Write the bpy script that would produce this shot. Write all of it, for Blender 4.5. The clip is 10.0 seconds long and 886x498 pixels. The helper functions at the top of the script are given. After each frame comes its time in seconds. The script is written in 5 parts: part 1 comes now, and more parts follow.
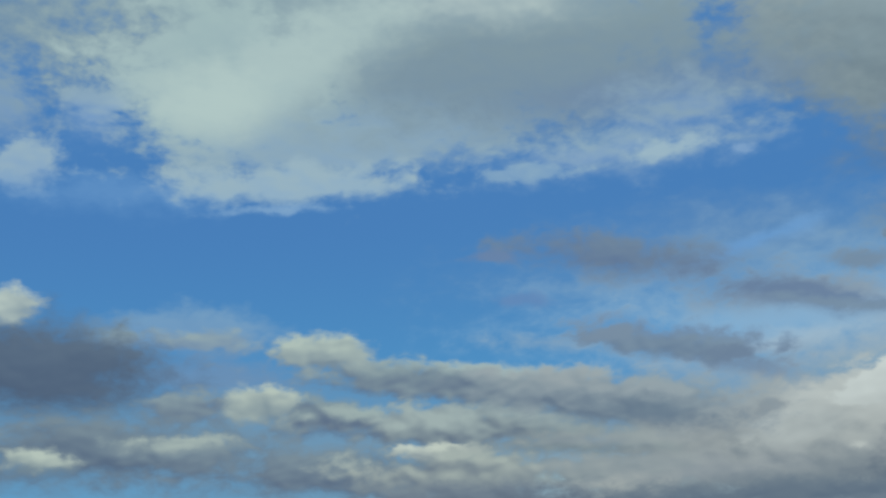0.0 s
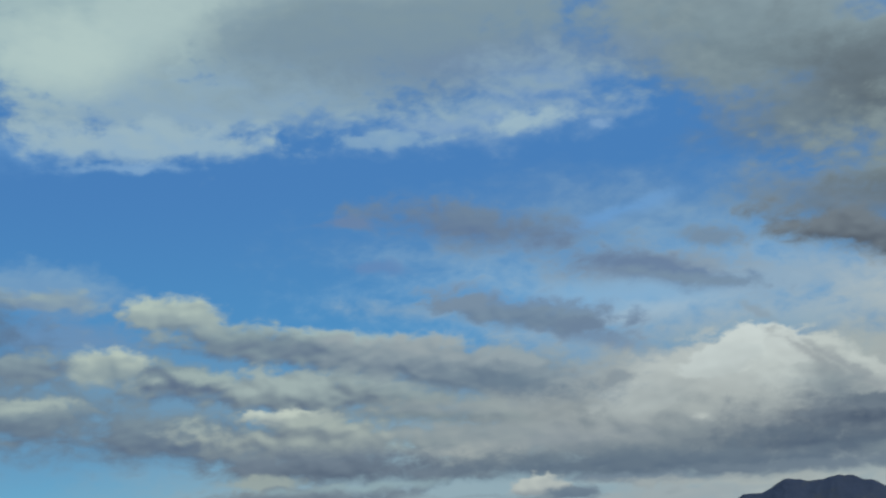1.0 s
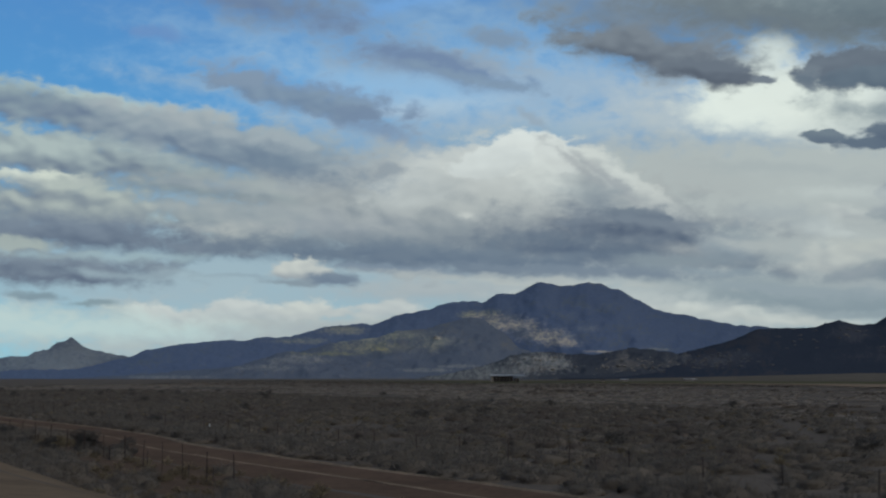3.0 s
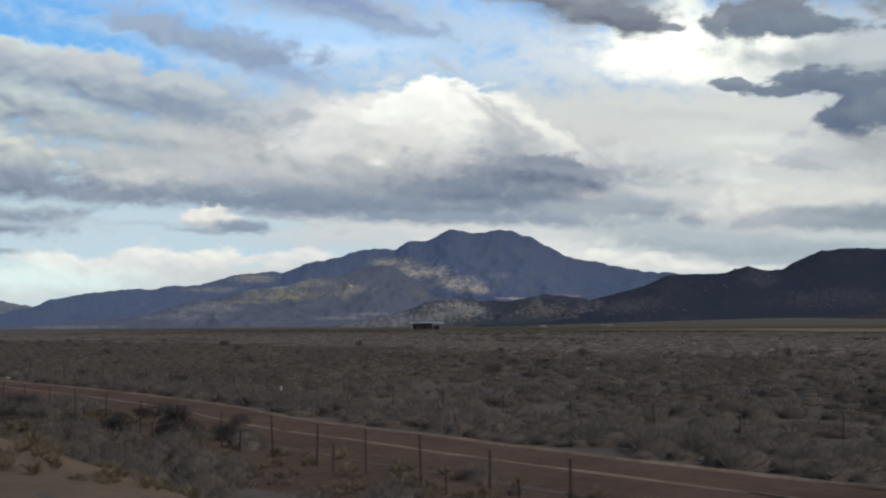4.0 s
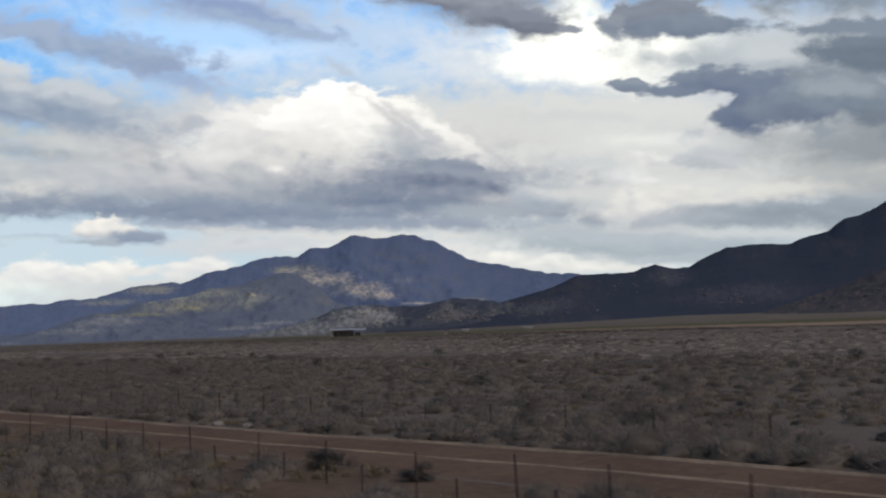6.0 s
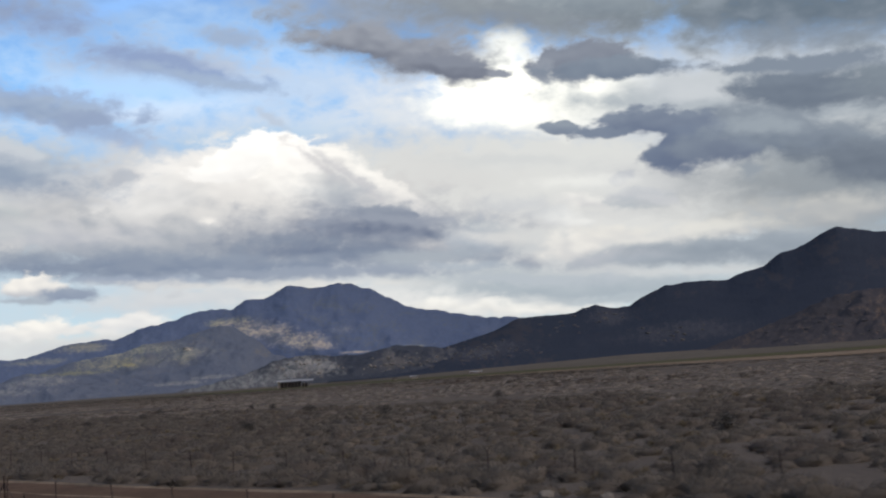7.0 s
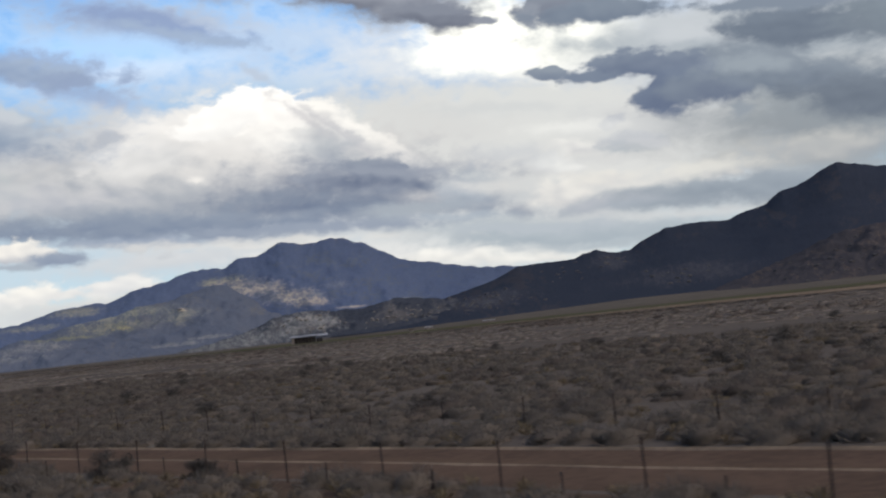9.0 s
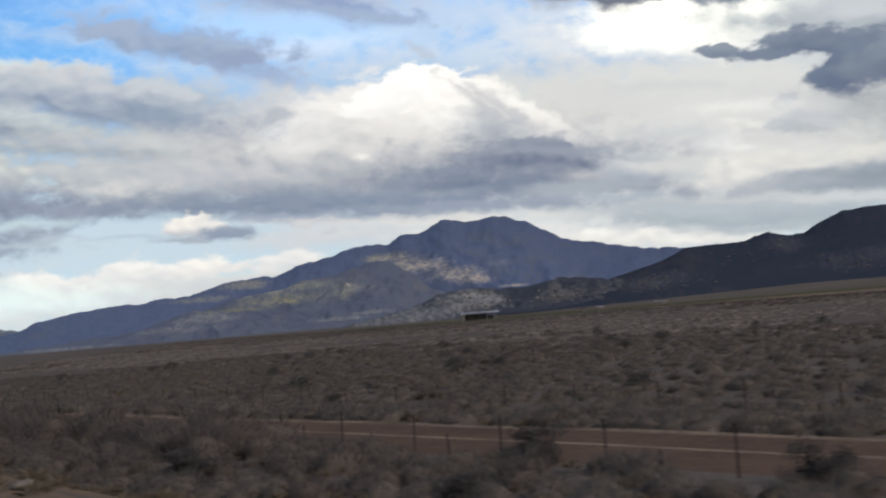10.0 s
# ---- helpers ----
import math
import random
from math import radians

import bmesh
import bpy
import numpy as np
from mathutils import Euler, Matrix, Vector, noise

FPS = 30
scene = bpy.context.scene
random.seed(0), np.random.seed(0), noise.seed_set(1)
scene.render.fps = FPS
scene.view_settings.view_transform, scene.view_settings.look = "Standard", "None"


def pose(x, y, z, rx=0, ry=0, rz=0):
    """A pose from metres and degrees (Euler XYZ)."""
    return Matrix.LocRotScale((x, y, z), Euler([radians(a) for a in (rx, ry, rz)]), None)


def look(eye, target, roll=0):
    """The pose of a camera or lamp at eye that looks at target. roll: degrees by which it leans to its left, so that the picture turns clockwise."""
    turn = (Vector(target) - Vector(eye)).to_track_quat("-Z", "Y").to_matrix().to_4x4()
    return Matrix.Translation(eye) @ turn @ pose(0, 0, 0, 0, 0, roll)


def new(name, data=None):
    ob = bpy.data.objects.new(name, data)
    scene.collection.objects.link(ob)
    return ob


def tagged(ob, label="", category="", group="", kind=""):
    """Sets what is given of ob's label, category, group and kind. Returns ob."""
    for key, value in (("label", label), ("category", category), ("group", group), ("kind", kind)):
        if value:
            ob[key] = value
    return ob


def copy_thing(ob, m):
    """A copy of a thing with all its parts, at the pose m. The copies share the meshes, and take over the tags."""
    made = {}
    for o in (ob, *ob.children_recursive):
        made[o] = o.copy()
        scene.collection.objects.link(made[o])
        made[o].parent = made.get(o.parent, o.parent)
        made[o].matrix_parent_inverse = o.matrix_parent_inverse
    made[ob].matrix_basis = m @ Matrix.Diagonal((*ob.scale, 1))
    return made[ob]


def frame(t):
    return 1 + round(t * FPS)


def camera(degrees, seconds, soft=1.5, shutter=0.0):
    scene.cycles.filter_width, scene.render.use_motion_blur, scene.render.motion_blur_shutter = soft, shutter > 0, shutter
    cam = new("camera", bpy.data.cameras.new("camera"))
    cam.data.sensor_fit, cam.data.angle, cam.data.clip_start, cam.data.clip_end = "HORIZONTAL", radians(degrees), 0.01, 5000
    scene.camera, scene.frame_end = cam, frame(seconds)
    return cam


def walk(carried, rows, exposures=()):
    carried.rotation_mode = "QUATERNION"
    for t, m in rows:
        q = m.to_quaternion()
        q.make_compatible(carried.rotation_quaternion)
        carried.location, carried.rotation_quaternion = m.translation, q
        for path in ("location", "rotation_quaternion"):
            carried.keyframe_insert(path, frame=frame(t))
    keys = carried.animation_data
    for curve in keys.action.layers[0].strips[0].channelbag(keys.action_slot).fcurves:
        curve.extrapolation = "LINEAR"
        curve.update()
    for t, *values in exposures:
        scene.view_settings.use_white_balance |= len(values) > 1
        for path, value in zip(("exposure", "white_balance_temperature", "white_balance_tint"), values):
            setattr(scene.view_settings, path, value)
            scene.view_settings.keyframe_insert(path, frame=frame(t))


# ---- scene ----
cam = camera(38.06, 10.0, soft=2.2, shutter=0.13)
EYE_Z = 4.4       # the car's window above the fence's foot
SPEED = 25.0      # the car drives towards -x


def pan(t, turn, rise, lean):
    """The camera at t seconds: bearing (degrees, clockwise from +y), rise above level, lean to the left."""
    a, p = radians(turn), radians(rise)
    eye = Vector((-SPEED * (t - 5.0), 0.0, EYE_Z))
    return t, look(eye, eye + Vector((math.sin(a) * math.cos(p), math.cos(a) * math.cos(p), math.sin(p))), lean)


walk(cam, [pan(*r) for r in (
    (0, -75.54, 17.07, -3.76),
    (0.5, -72.07, 15.61, -2.88),
    (1, -68.92, 15.26, -3.97),
    (1.5, -65.24, 14.01, -4.34),
    (2, -62.82, 13.58, -3.32),
    (2.5, -58.93, 7.71, -1.87),
    (3, -58.82, 5.53, -0.04),
    (3.2, -57.60, 4.84, 0.83),
    (4.3, -53.95, 3.24, -1.20),
    (4.5, -53.52, 4.03, -1.20),
    (5, -52.56, 2.57, -2.52),
    (6.5, -48.15, 4.38, -2.73),
    (7, -46.82, 5.27, -4.12),
    (7.5, -47.00, 2.25, -3.61),
    (8, -47.15, 3.14, -4.71),
    (8.5, -46.75, 4.05, -6.18),
    (9, -46.25, 3.10, -6.20),
    (9.5, -47.96, 3.54, -5.08),
    (10, -53.35, 2.86, -4.81),
)], exposures=((0.0, 0.0, 6150, 0), (2.3, 0.0, 6150, 0), (3.2, 0.3, 6300, 4), (4.3, 0.8, 6680, 10), (5.2, 0.8, 6680, 10), (6.5, 0.83, 6750, 13), (10.0, 0.84, 6750, 13)))

# ---- sky and sun ----
world = bpy.data.worlds.new("sky")
scene.world = world
world.use_nodes = True
wn = world.node_tree
sky = wn.nodes.new("ShaderNodeTexSky")
sky.sky_type, sky.sun_disc = "NISHITA", False
sky.sun_elevation, sky.sun_rotation = radians(42), radians(75)
sky.air_density, sky.dust_density = 1.0, 1.5
wn.links.new(sky.outputs[0], wn.nodes["Background"].inputs[0])
wn.nodes["Background"].inputs[1].default_value = 0.085
sun = new("sun", bpy.data.lights.new("sun", "SUN"))
sun.data.energy, sun.data.angle, sun.data.color = 0.75, radians(35), (1.0, 0.95, 0.88)
sun.matrix_world = look((0, 0, 500), Vector((0, 0, 500)) - Vector((math.sin(radians(75)) * math.cos(radians(42)), math.cos(radians(75)) * math.cos(radians(42)), math.sin(radians(42)))))


# ---- node helpers ----
def material(name):
    m = bpy.data.materials.new(name)
    m.use_nodes = True
    m.node_tree.nodes.clear()
    return m, m.node_tree


def node(tree, kind, **inputs):
    """A node; each input is a value or a socket, by name or as i0, i1, ...; lower-case words starting with set_ are its settings."""
    n = tree.nodes.new(kind)
    for key, value in inputs.items():
        if key == "op":
            n.operation = value
    for key, value in inputs.items():
        if key == "op":
            continue
        s = n.inputs[int(key[1:])] if key[0] == "i" and key[1:].isdigit() else n.inputs[key]
        if isinstance(value, bpy.types.NodeSocket):
            tree.links.new(value, s)
        else:
            s.default_value = value
    return n


def calc(tree, op, a, b=0.0, c=0.0, clamp=False):
    n = node(tree, "ShaderNodeMath", op=op, i0=a, i1=b, i2=c)
    n.use_clamp = clamp
    return n.outputs[0]


def blend(tree, fac, a, b, mode="MIX"):
    n = tree.nodes.new("ShaderNodeMix")
    n.data_type, n.blend_type = "RGBA", mode
    for s, value in ((n.inputs[0], fac), (n.inputs[6], a), (n.inputs[7], b)):
        if isinstance(value, bpy.types.NodeSocket):
            tree.links.new(value, s)
        else:
            s.default_value = value if not isinstance(value, tuple) or len(value) == 4 else (*value, 1.0)
    return n.outputs[2]


def ramp(tree, value, low, high, smooth=True):
    n = node(tree, "ShaderNodeMapRange", i0=value, i1=low, i2=high)
    n.interpolation_type = "SMOOTHSTEP" if smooth else "LINEAR"
    n.clamp = not smooth
    return n.outputs[0]


def grain(tree, vector, scale, detail=4.0, rough=0.55, distort=0.0):
    n = node(tree, "ShaderNodeTexNoise", Vector=vector, Scale=scale, Detail=detail, Roughness=rough, Distortion=distort)
    return n.outputs[0]


def mesh_object(name, verts, faces, mat, smooth=False):
    me = bpy.data.meshes.new(name)
    me.from_pydata(verts, [], faces)
    me.update()
    if mat:
        me.materials.append(mat)
    if smooth:
        me.polygons.foreach_set("use_smooth", [True] * len(me.polygons))
    return new(name, me)


def array_object(name, verts, faces, mat, smooth=False):
    """A mesh from numpy arrays: verts (n, 3) and faces (m, 3 or 4)."""
    me = bpy.data.meshes.new(name)
    k = faces.shape[1]
    me.vertices.add(len(verts))
    me.vertices.foreach_set("co", np.ascontiguousarray(verts, dtype=np.float32).ravel())
    me.loops.add(faces.size)
    me.loops.foreach_set("vertex_index", np.ascontiguousarray(faces, dtype=np.int32).ravel())
    me.polygons.add(len(faces))
    me.polygons.foreach_set("loop_start", np.arange(0, faces.size, k, dtype=np.int32))
    me.polygons.foreach_set("use_smooth", np.full(len(faces), smooth))
    me.update(calc_edges=True)
    me.validate()
    me.materials.append(mat)
    return new(name, me)


def grid_faces(nu, nv):
    i = np.arange(nu * nv).reshape(nu, nv)
    return np.stack([i[:-1, :-1], i[1:, :-1], i[1:, 1:], i[:-1, 1:]], -1).reshape(-1, 4)


# ---- the backdrop: blue sky with broken clouds, behind the last mountains ----
cloud_tree = bpy.data.node_groups.new("cloud", "ShaderNodeTree")
for nm, kind in (("Below", "NodeSocketColor"), ("Place", "NodeSocketVector"), ("Puffs", "NodeSocketFloat"), ("Folds", "NodeSocketFloat"), ("Lit", "NodeSocketFloat"),
                 ("Centre", "NodeSocketVector"), ("Tilt", "NodeSocketVector"), ("Size", "NodeSocketVector"), ("Top", "NodeSocketColor"),
                 ("Base", "NodeSocketColor"), ("Soft", "NodeSocketFloat"), ("Ragged", "NodeSocketFloat"), ("Flat", "NodeSocketFloat"), ("Cover", "NodeSocketFloat")):
    cloud_tree.interface.new_socket(nm, in_out="INPUT", socket_type=kind)
cloud_tree.interface.new_socket("Sky", in_out="OUTPUT", socket_type="NodeSocketColor")
gi, go = cloud_tree.nodes.new("NodeGroupInput").outputs, cloud_tree.nodes.new("NodeGroupOutput")
mp = node(cloud_tree, "ShaderNodeMapping", Vector=gi["Place"], Location=gi["Centre"], Rotation=gi["Tilt"], Scale=gi["Size"])
mp.vector_type = "TEXTURE"
q = node(cloud_tree, "ShaderNodeSeparateXYZ", i0=mp.outputs[0])
lower = calc(cloud_tree, "MAXIMUM", q.outputs[1], calc(cloud_tree, "MULTIPLY", q.outputs[1], calc(cloud_tree, "MULTIPLY", gi["Flat"], -1.0)))
r2 = calc(cloud_tree, "MULTIPLY_ADD", q.outputs[0], q.outputs[0], calc(cloud_tree, "MULTIPLY", lower, lower))
inside = calc(cloud_tree, "SUBTRACT", calc(cloud_tree, "MULTIPLY_ADD", gi["Puffs"], calc(cloud_tree, "MULTIPLY", gi["Ragged"], 1.9), 1.0), calc(cloud_tree, "SQRT", r2))
# crisp heads, softer bases
edge = calc(cloud_tree, "MULTIPLY", gi["Soft"], calc(cloud_tree, "MULTIPLY_ADD", calc(cloud_tree, "MINIMUM", calc(cloud_tree, "MAXIMUM", calc(cloud_tree, "MULTIPLY", q.outputs[1], -1.0), 0.0), 1.0), 0.8, 1.1))
cover = calc(cloud_tree, "MULTIPLY", ramp(cloud_tree, inside, calc(cloud_tree, "MULTIPLY", edge, -0.55), calc(cloud_tree, "MULTIPLY", edge, 0.75)), gi["Cover"])
shade = calc(cloud_tree, "MULTIPLY_ADD", q.outputs[1], 0.55, 0.5)
# wide sheets are smooth inside, small clouds are folded
folded = calc(cloud_tree, "MULTIPLY", gi["Ragged"], calc(cloud_tree, "MINIMUM", 1.0, calc(cloud_tree, "DIVIDE", 1.7, node(cloud_tree, "ShaderNodeSeparateXYZ", i0=gi["Size"]).outputs[1])))
shade = calc(cloud_tree, "MULTIPLY_ADD", gi["Folds"], folded, shade)
shade = calc(cloud_tree, "MULTIPLY_ADD", gi["Lit"], calc(cloud_tree, "MULTIPLY", folded, 2.2), shade)
shade = calc(cloud_tree, "MINIMUM", calc(cloud_tree, "MAXIMUM", shade, 0.0), 1.0)
tone = blend(cloud_tree, shade, gi["Base"], gi["Top"])
cloud_tree.links.new(blend(cloud_tree, cover, gi["Below"], tone), go.inputs["Sky"])

CLOUDS = []


def cloud(*spec):
    """One cloud: bearing, elevation, half width, half height, tilt, top and base colour, softness, raggedness, flatness of its base, cover."""
    CLOUDS.append(spec)


# the clouds, from the far thin veils to the near dark ones: bearing, elevation, half sizes, tilt, top and base colour
cloud(-57.96, 12.88, 10.86, 3.03, -1.3, (0.344, 0.503, 0.673), (0.344, 0.503, 0.673), 1.1, 1.0, 1.3, 0.6)
cloud(-55.56, 24.47, 5.54, 3.78, -32.6, (0.398, 0.447, 0.444), (0.190, 0.240, 0.289), 0.4, 0.7, 1.3, 1.0)
cloud(-51.18, 23.14, 8.22, 3.28, -22.8, (0.296, 0.358, 0.392), (0.160, 0.205, 0.248), 0.6, 0.7, 1.3, 1.0)
cloud(-49.72, 19.68, 5.09, 1.76, -2.8, (0.210, 0.259, 0.312), (0.134, 0.173, 0.219), 0.8, 0.7, 1.3, 1.0)
cloud(-58.63, 13.73, 3.89, 0.71, -2.6, (0.115, 0.171, 0.291), (0.115, 0.171, 0.291), 1, 1.7, 1.3, 0.75)
cloud(-58.94, 13.99, 5.72, 0.91, -12.8, (0.229, 0.269, 0.339), (0.229, 0.269, 0.339), 1, 1.7, 1.3, 0.7)
cloud(-76.32, 3.22, 1.11, 0.25, -1.3, (0.298, 0.358, 0.422), (0.298, 0.358, 0.422), 1, 1.5, 1.3, 0.7)
# clouds: over the mountains
cloud(-31.90, 9.62, 12.94, 4.01, -6.0, (0.341, 0.372, 0.394), (0.341, 0.372, 0.390), 0.7, 0.3, 1.3, 1)
cloud(-45.75, 5.03, 22.50, 5.73, -3.0, (0.344, 0.368, 0.380), (0.333, 0.360, 0.372), 0.8, 0.3, 1.3, 1)
cloud(-60.06, 6.15, 12.73, 3.98, -1.7, (0.315, 0.356, 0.400), (0.322, 0.360, 0.392), 0.9, 0.4, 1.3, 0.85)
cloud(-70.66, 4.45, 10.87, 4.06, -1.2, (0.287, 0.384, 0.457), (0.337, 0.409, 0.452), 0.9, 0.4, 1.3, 1)
cloud(-61.09, 15.91, 10.01, 2.11, -0.3, (0.240, 0.333, 0.455), (0.240, 0.333, 0.455), 1, 0.8, 1.3, 0.4)
cloud(-54.25, 12.65, 10.55, 1.71, 0.8, (0.344, 0.405, 0.480), (0.344, 0.405, 0.480), 1, 1.4, 1.3, 0.6)
cloud(-50.25, 11.13, 5.81, 0.74, 1.0, (0.407, 0.457, 0.503), (0.407, 0.457, 0.503), 1, 1.4, 1.3, 0.6)
cloud(-59.33, 11.93, 4.26, 0.39, 4.7, (0.474, 0.525, 0.568), (0.474, 0.525, 0.568), 1, 1.5, 1.3, 0.55)
cloud(-55.86, 10.49, 3.79, 0.54, 5.9, (0.207, 0.337, 0.471), (0.207, 0.337, 0.471), 1, 1, 1.3, 0.55)
cloud(-69.04, 12.65, 3.49, 0.47, -5.0, (0.322, 0.392, 0.471), (0.322, 0.392, 0.471), 1, 1.4, 1.3, 0.5)
cloud(-67.73, 1.58, 10.02, 1.51, -0.1, (0.395, 0.417, 0.417), (0.348, 0.376, 0.396), 0.5, 1, 1.3, 1)
cloud(-70.49, 2.52, 2.06, 0.58, -1.8, (0.522, 0.536, 0.520), (0.407, 0.426, 0.435), 0.45, 1.2, 1.3, 1)
cloud(-67.34, 2.76, 2.01, 0.54, -1.9, (0.508, 0.520, 0.510), (0.387, 0.413, 0.426), 0.4, 1.3, 1.3, 1)
cloud(-63.99, 2.80, 2.42, 0.49, -2.0, (0.522, 0.530, 0.505), (0.399, 0.417, 0.426), 0.4, 1.3, 1.3, 1)
cloud(-61.30, 2.80, 1.73, 0.40, -2.1, (0.493, 0.505, 0.495), (0.383, 0.405, 0.422), 0.5, 1.2, 1.3, 1)
cloud(-69.14, 1.47, 3.93, 0.39, -0.1, (0.333, 0.364, 0.396), (0.333, 0.364, 0.396), 0.9, 1.3, 1.3, 0.7)
cloud(-63.41, 1.91, 3.89, 0.35, -0.2, (0.340, 0.372, 0.396), (0.340, 0.372, 0.396), 0.9, 1.3, 1.3, 0.6)
cloud(-58.15, 3.71, 4.99, 0.60, -0.2, (0.371, 0.396, 0.413), (0.340, 0.368, 0.392), 0.8, 1, 1.3, 0.9)
cloud(-47.11, 2.85, 7.46, 1.00, -3.8, (0.474, 0.495, 0.490), (0.375, 0.396, 0.405), 0.7, 0.8, 1.3, 1)
cloud(-41.40, 3.17, 7.98, 0.84, -4.2, (0.236, 0.280, 0.311), (0.207, 0.251, 0.286), 0.7, 1, 1.3, 0.95)
cloud(-43.90, 2.36, 5.65, 0.30, -4.9, (0.508, 0.520, 0.500), (0.407, 0.422, 0.417), 0.7, 1.3, 1.3, 1)
cloud(-39.75, 2.51, 3.59, 0.25, -1.1, (0.236, 0.280, 0.311), (0.236, 0.280, 0.311), 0.9, 1.2, 1.3, 0.7)
cloud(-39.86, 4.88, 4.57, 0.83, -3.7, (0.395, 0.409, 0.405), (0.333, 0.356, 0.368), 0.7, 1, 1.3, 1)
cloud(-36.58, 4.11, 5.36, 0.63, -1.7, (0.213, 0.247, 0.279), (0.170, 0.206, 0.241), 0.55, 1.1, 1.3, 1)
cloud(-41.68, 4.85, 1.27, 0.59, -3.5, (0.548, 0.541, 0.500), (0.375, 0.380, 0.380), 0.5, 1.2, 1.3, 1)
cloud(-35.36, 5.01, 2.77, 0.72, -1.0, (0.441, 0.448, 0.426), (0.344, 0.360, 0.368), 0.7, 1.2, 1.3, 1)
cloud(-39.90, 4.20, 3.12, 0.39, -1.5, (0.267, 0.290, 0.322), (0.218, 0.254, 0.290), 0.7, 1.3, 1.3, 0.9)
cloud(-37.55, 3.51, 5.17, 0.24, -4.6, (0.352, 0.376, 0.388), (0.352, 0.376, 0.388), 0.9, 1.3, 1.3, 0.7)
cloud(-42.95, 11.28, 6.16, 2.06, -4.3, (0.469, 0.500, 0.520), (0.407, 0.439, 0.457), 0.9, 0.8, 1.3, 1)
cloud(-42.65, 7.53, 11.19, 2.36, -3.8, (0.395, 0.417, 0.413), (0.407, 0.426, 0.422), 0.3, 0.4, 1, 0.95)
cloud(-46.84, 8.34, 3.01, 1.24, -15.1, (0.375, 0.392, 0.392), (0.375, 0.392, 0.392), 0.9, 0.7, 1.3, 0.8)
cloud(-40.75, 6.42, 5.08, 0.59, -1.8, (0.407, 0.422, 0.413), (0.356, 0.376, 0.384), 0.9, 1.2, 1.3, 0.8)
cloud(-36.16, 7.34, 3.73, 1.20, -2.7, (0.352, 0.372, 0.384), (0.322, 0.345, 0.360), 0.9, 0.8, 1.3, 0.9)
cloud(-40.85, 6.82, 1.12, 0.29, -3.9, (0.493, 0.505, 0.490), (0.348, 0.364, 0.376), 0.7, 1.5, 1.3, 0.8)
cloud(-38.44, 6.72, 1.24, 0.34, -4.2, (0.308, 0.330, 0.352), (0.248, 0.283, 0.311), 0.6, 1.6, 1.3, 0.9)
cloud(-38.94, 7.63, 0.43, 0.22, 5.8, (0.274, 0.297, 0.326), (0.274, 0.297, 0.326), 0.6, 1.6, 1.3, 0.9)
cloud(-45.09, 5.75, 2.49, 0.99, -21.2, (0.337, 0.356, 0.368), (0.242, 0.277, 0.307), 0.8, 1, 1.3, 0.9)
cloud(-85.08, 8.80, 15.76, 2.99, -2.4, (0.183, 0.279, 0.396), (0.204, 0.314, 0.428), 0.9, 0.5, 1.3, 0.8)
cloud(-60.79, 12.56, 6.44, 0.85, -0.8, (0.218, 0.413, 0.665), (0.218, 0.413, 0.665), 1, 1.2, 1.3, 0.5)
cloud(-60.76, 16.33, 3.55, 0.35, 12.0, (0.158, 0.328, 0.637), (0.158, 0.328, 0.637), 1, 1.3, 1.3, 0.6)
cloud(-95.27, 27.52, 5.44, 1.80, 12.0, (0.218, 0.296, 0.365), (0.190, 0.275, 0.385), 0.8, 0.9, 1.3, 0.85)
cloud(-95.89, 24.11, 1.66, 1.83, 4.1, (0.248, 0.342, 0.450), (0.218, 0.323, 0.496), 0.8, 1.2, 1.3, 0.9)
cloud(-94.53, 21.52, 1.65, 1.22, 2.9, (0.324, 0.423, 0.520), (0.256, 0.371, 0.545), 0.5, 1.1, 1.3, 1)
cloud(-90.16, 20.30, 4.39, 0.85, -2.8, (0.158, 0.305, 0.570), (0.158, 0.305, 0.570), 0.9, 1.2, 1.3, 0.6)
cloud(-76.79, 27.59, 17.22, 5.74, 4.1, (0.306, 0.386, 0.417), (0.233, 0.309, 0.385), 0.3, 0.6, 1.3, 1)
cloud(-84.81, 24.25, 6.78, 3.80, -11.1, (0.445, 0.533, 0.526), (0.334, 0.429, 0.478), 0.45, 0.9, 1.3, 1)
cloud(-85.59, 26.75, 3.60, 2.48, 0.6, (0.382, 0.474, 0.484), (0.343, 0.434, 0.467), 0.8, 0.9, 1.3, 1)
cloud(-91.52, 23.87, 1.57, 1.38, 2.4, (0.256, 0.361, 0.508), (0.218, 0.337, 0.558), 0.9, 1.4, 1.3, 0.8)
cloud(-78.79, 22.60, 9.08, 2.04, 3.2, (0.306, 0.392, 0.450), (0.264, 0.371, 0.508), 0.5, 0.9, 1.3, 1)
cloud(-82.17, 20.67, 5.96, 0.92, 0.5, (0.343, 0.440, 0.520), (0.298, 0.413, 0.551), 0.6, 1.2, 1.3, 1)
cloud(-69.90, 25.06, 10.53, 3.03, -1.8, (0.236, 0.301, 0.345), (0.197, 0.270, 0.365), 0.7, 0.7, 1.3, 1)
cloud(-64.50, 23.69, 5.95, 1.00, -1.9, (0.177, 0.246, 0.375), (0.177, 0.246, 0.375), 0.9, 0.9, 1.3, 0.7)
cloud(-72.42, 28.31, 5.15, 1.24, -4.5, (0.479, 0.539, 0.532), (0.343, 0.413, 0.450), 0.8, 0.8, 1.3, 0.9)
cloud(-80.83, 26.73, 5.54, 2.05, 25.6, (0.462, 0.546, 0.539), (0.462, 0.546, 0.539), 0.9, 0.7, 1.3, 0.8)
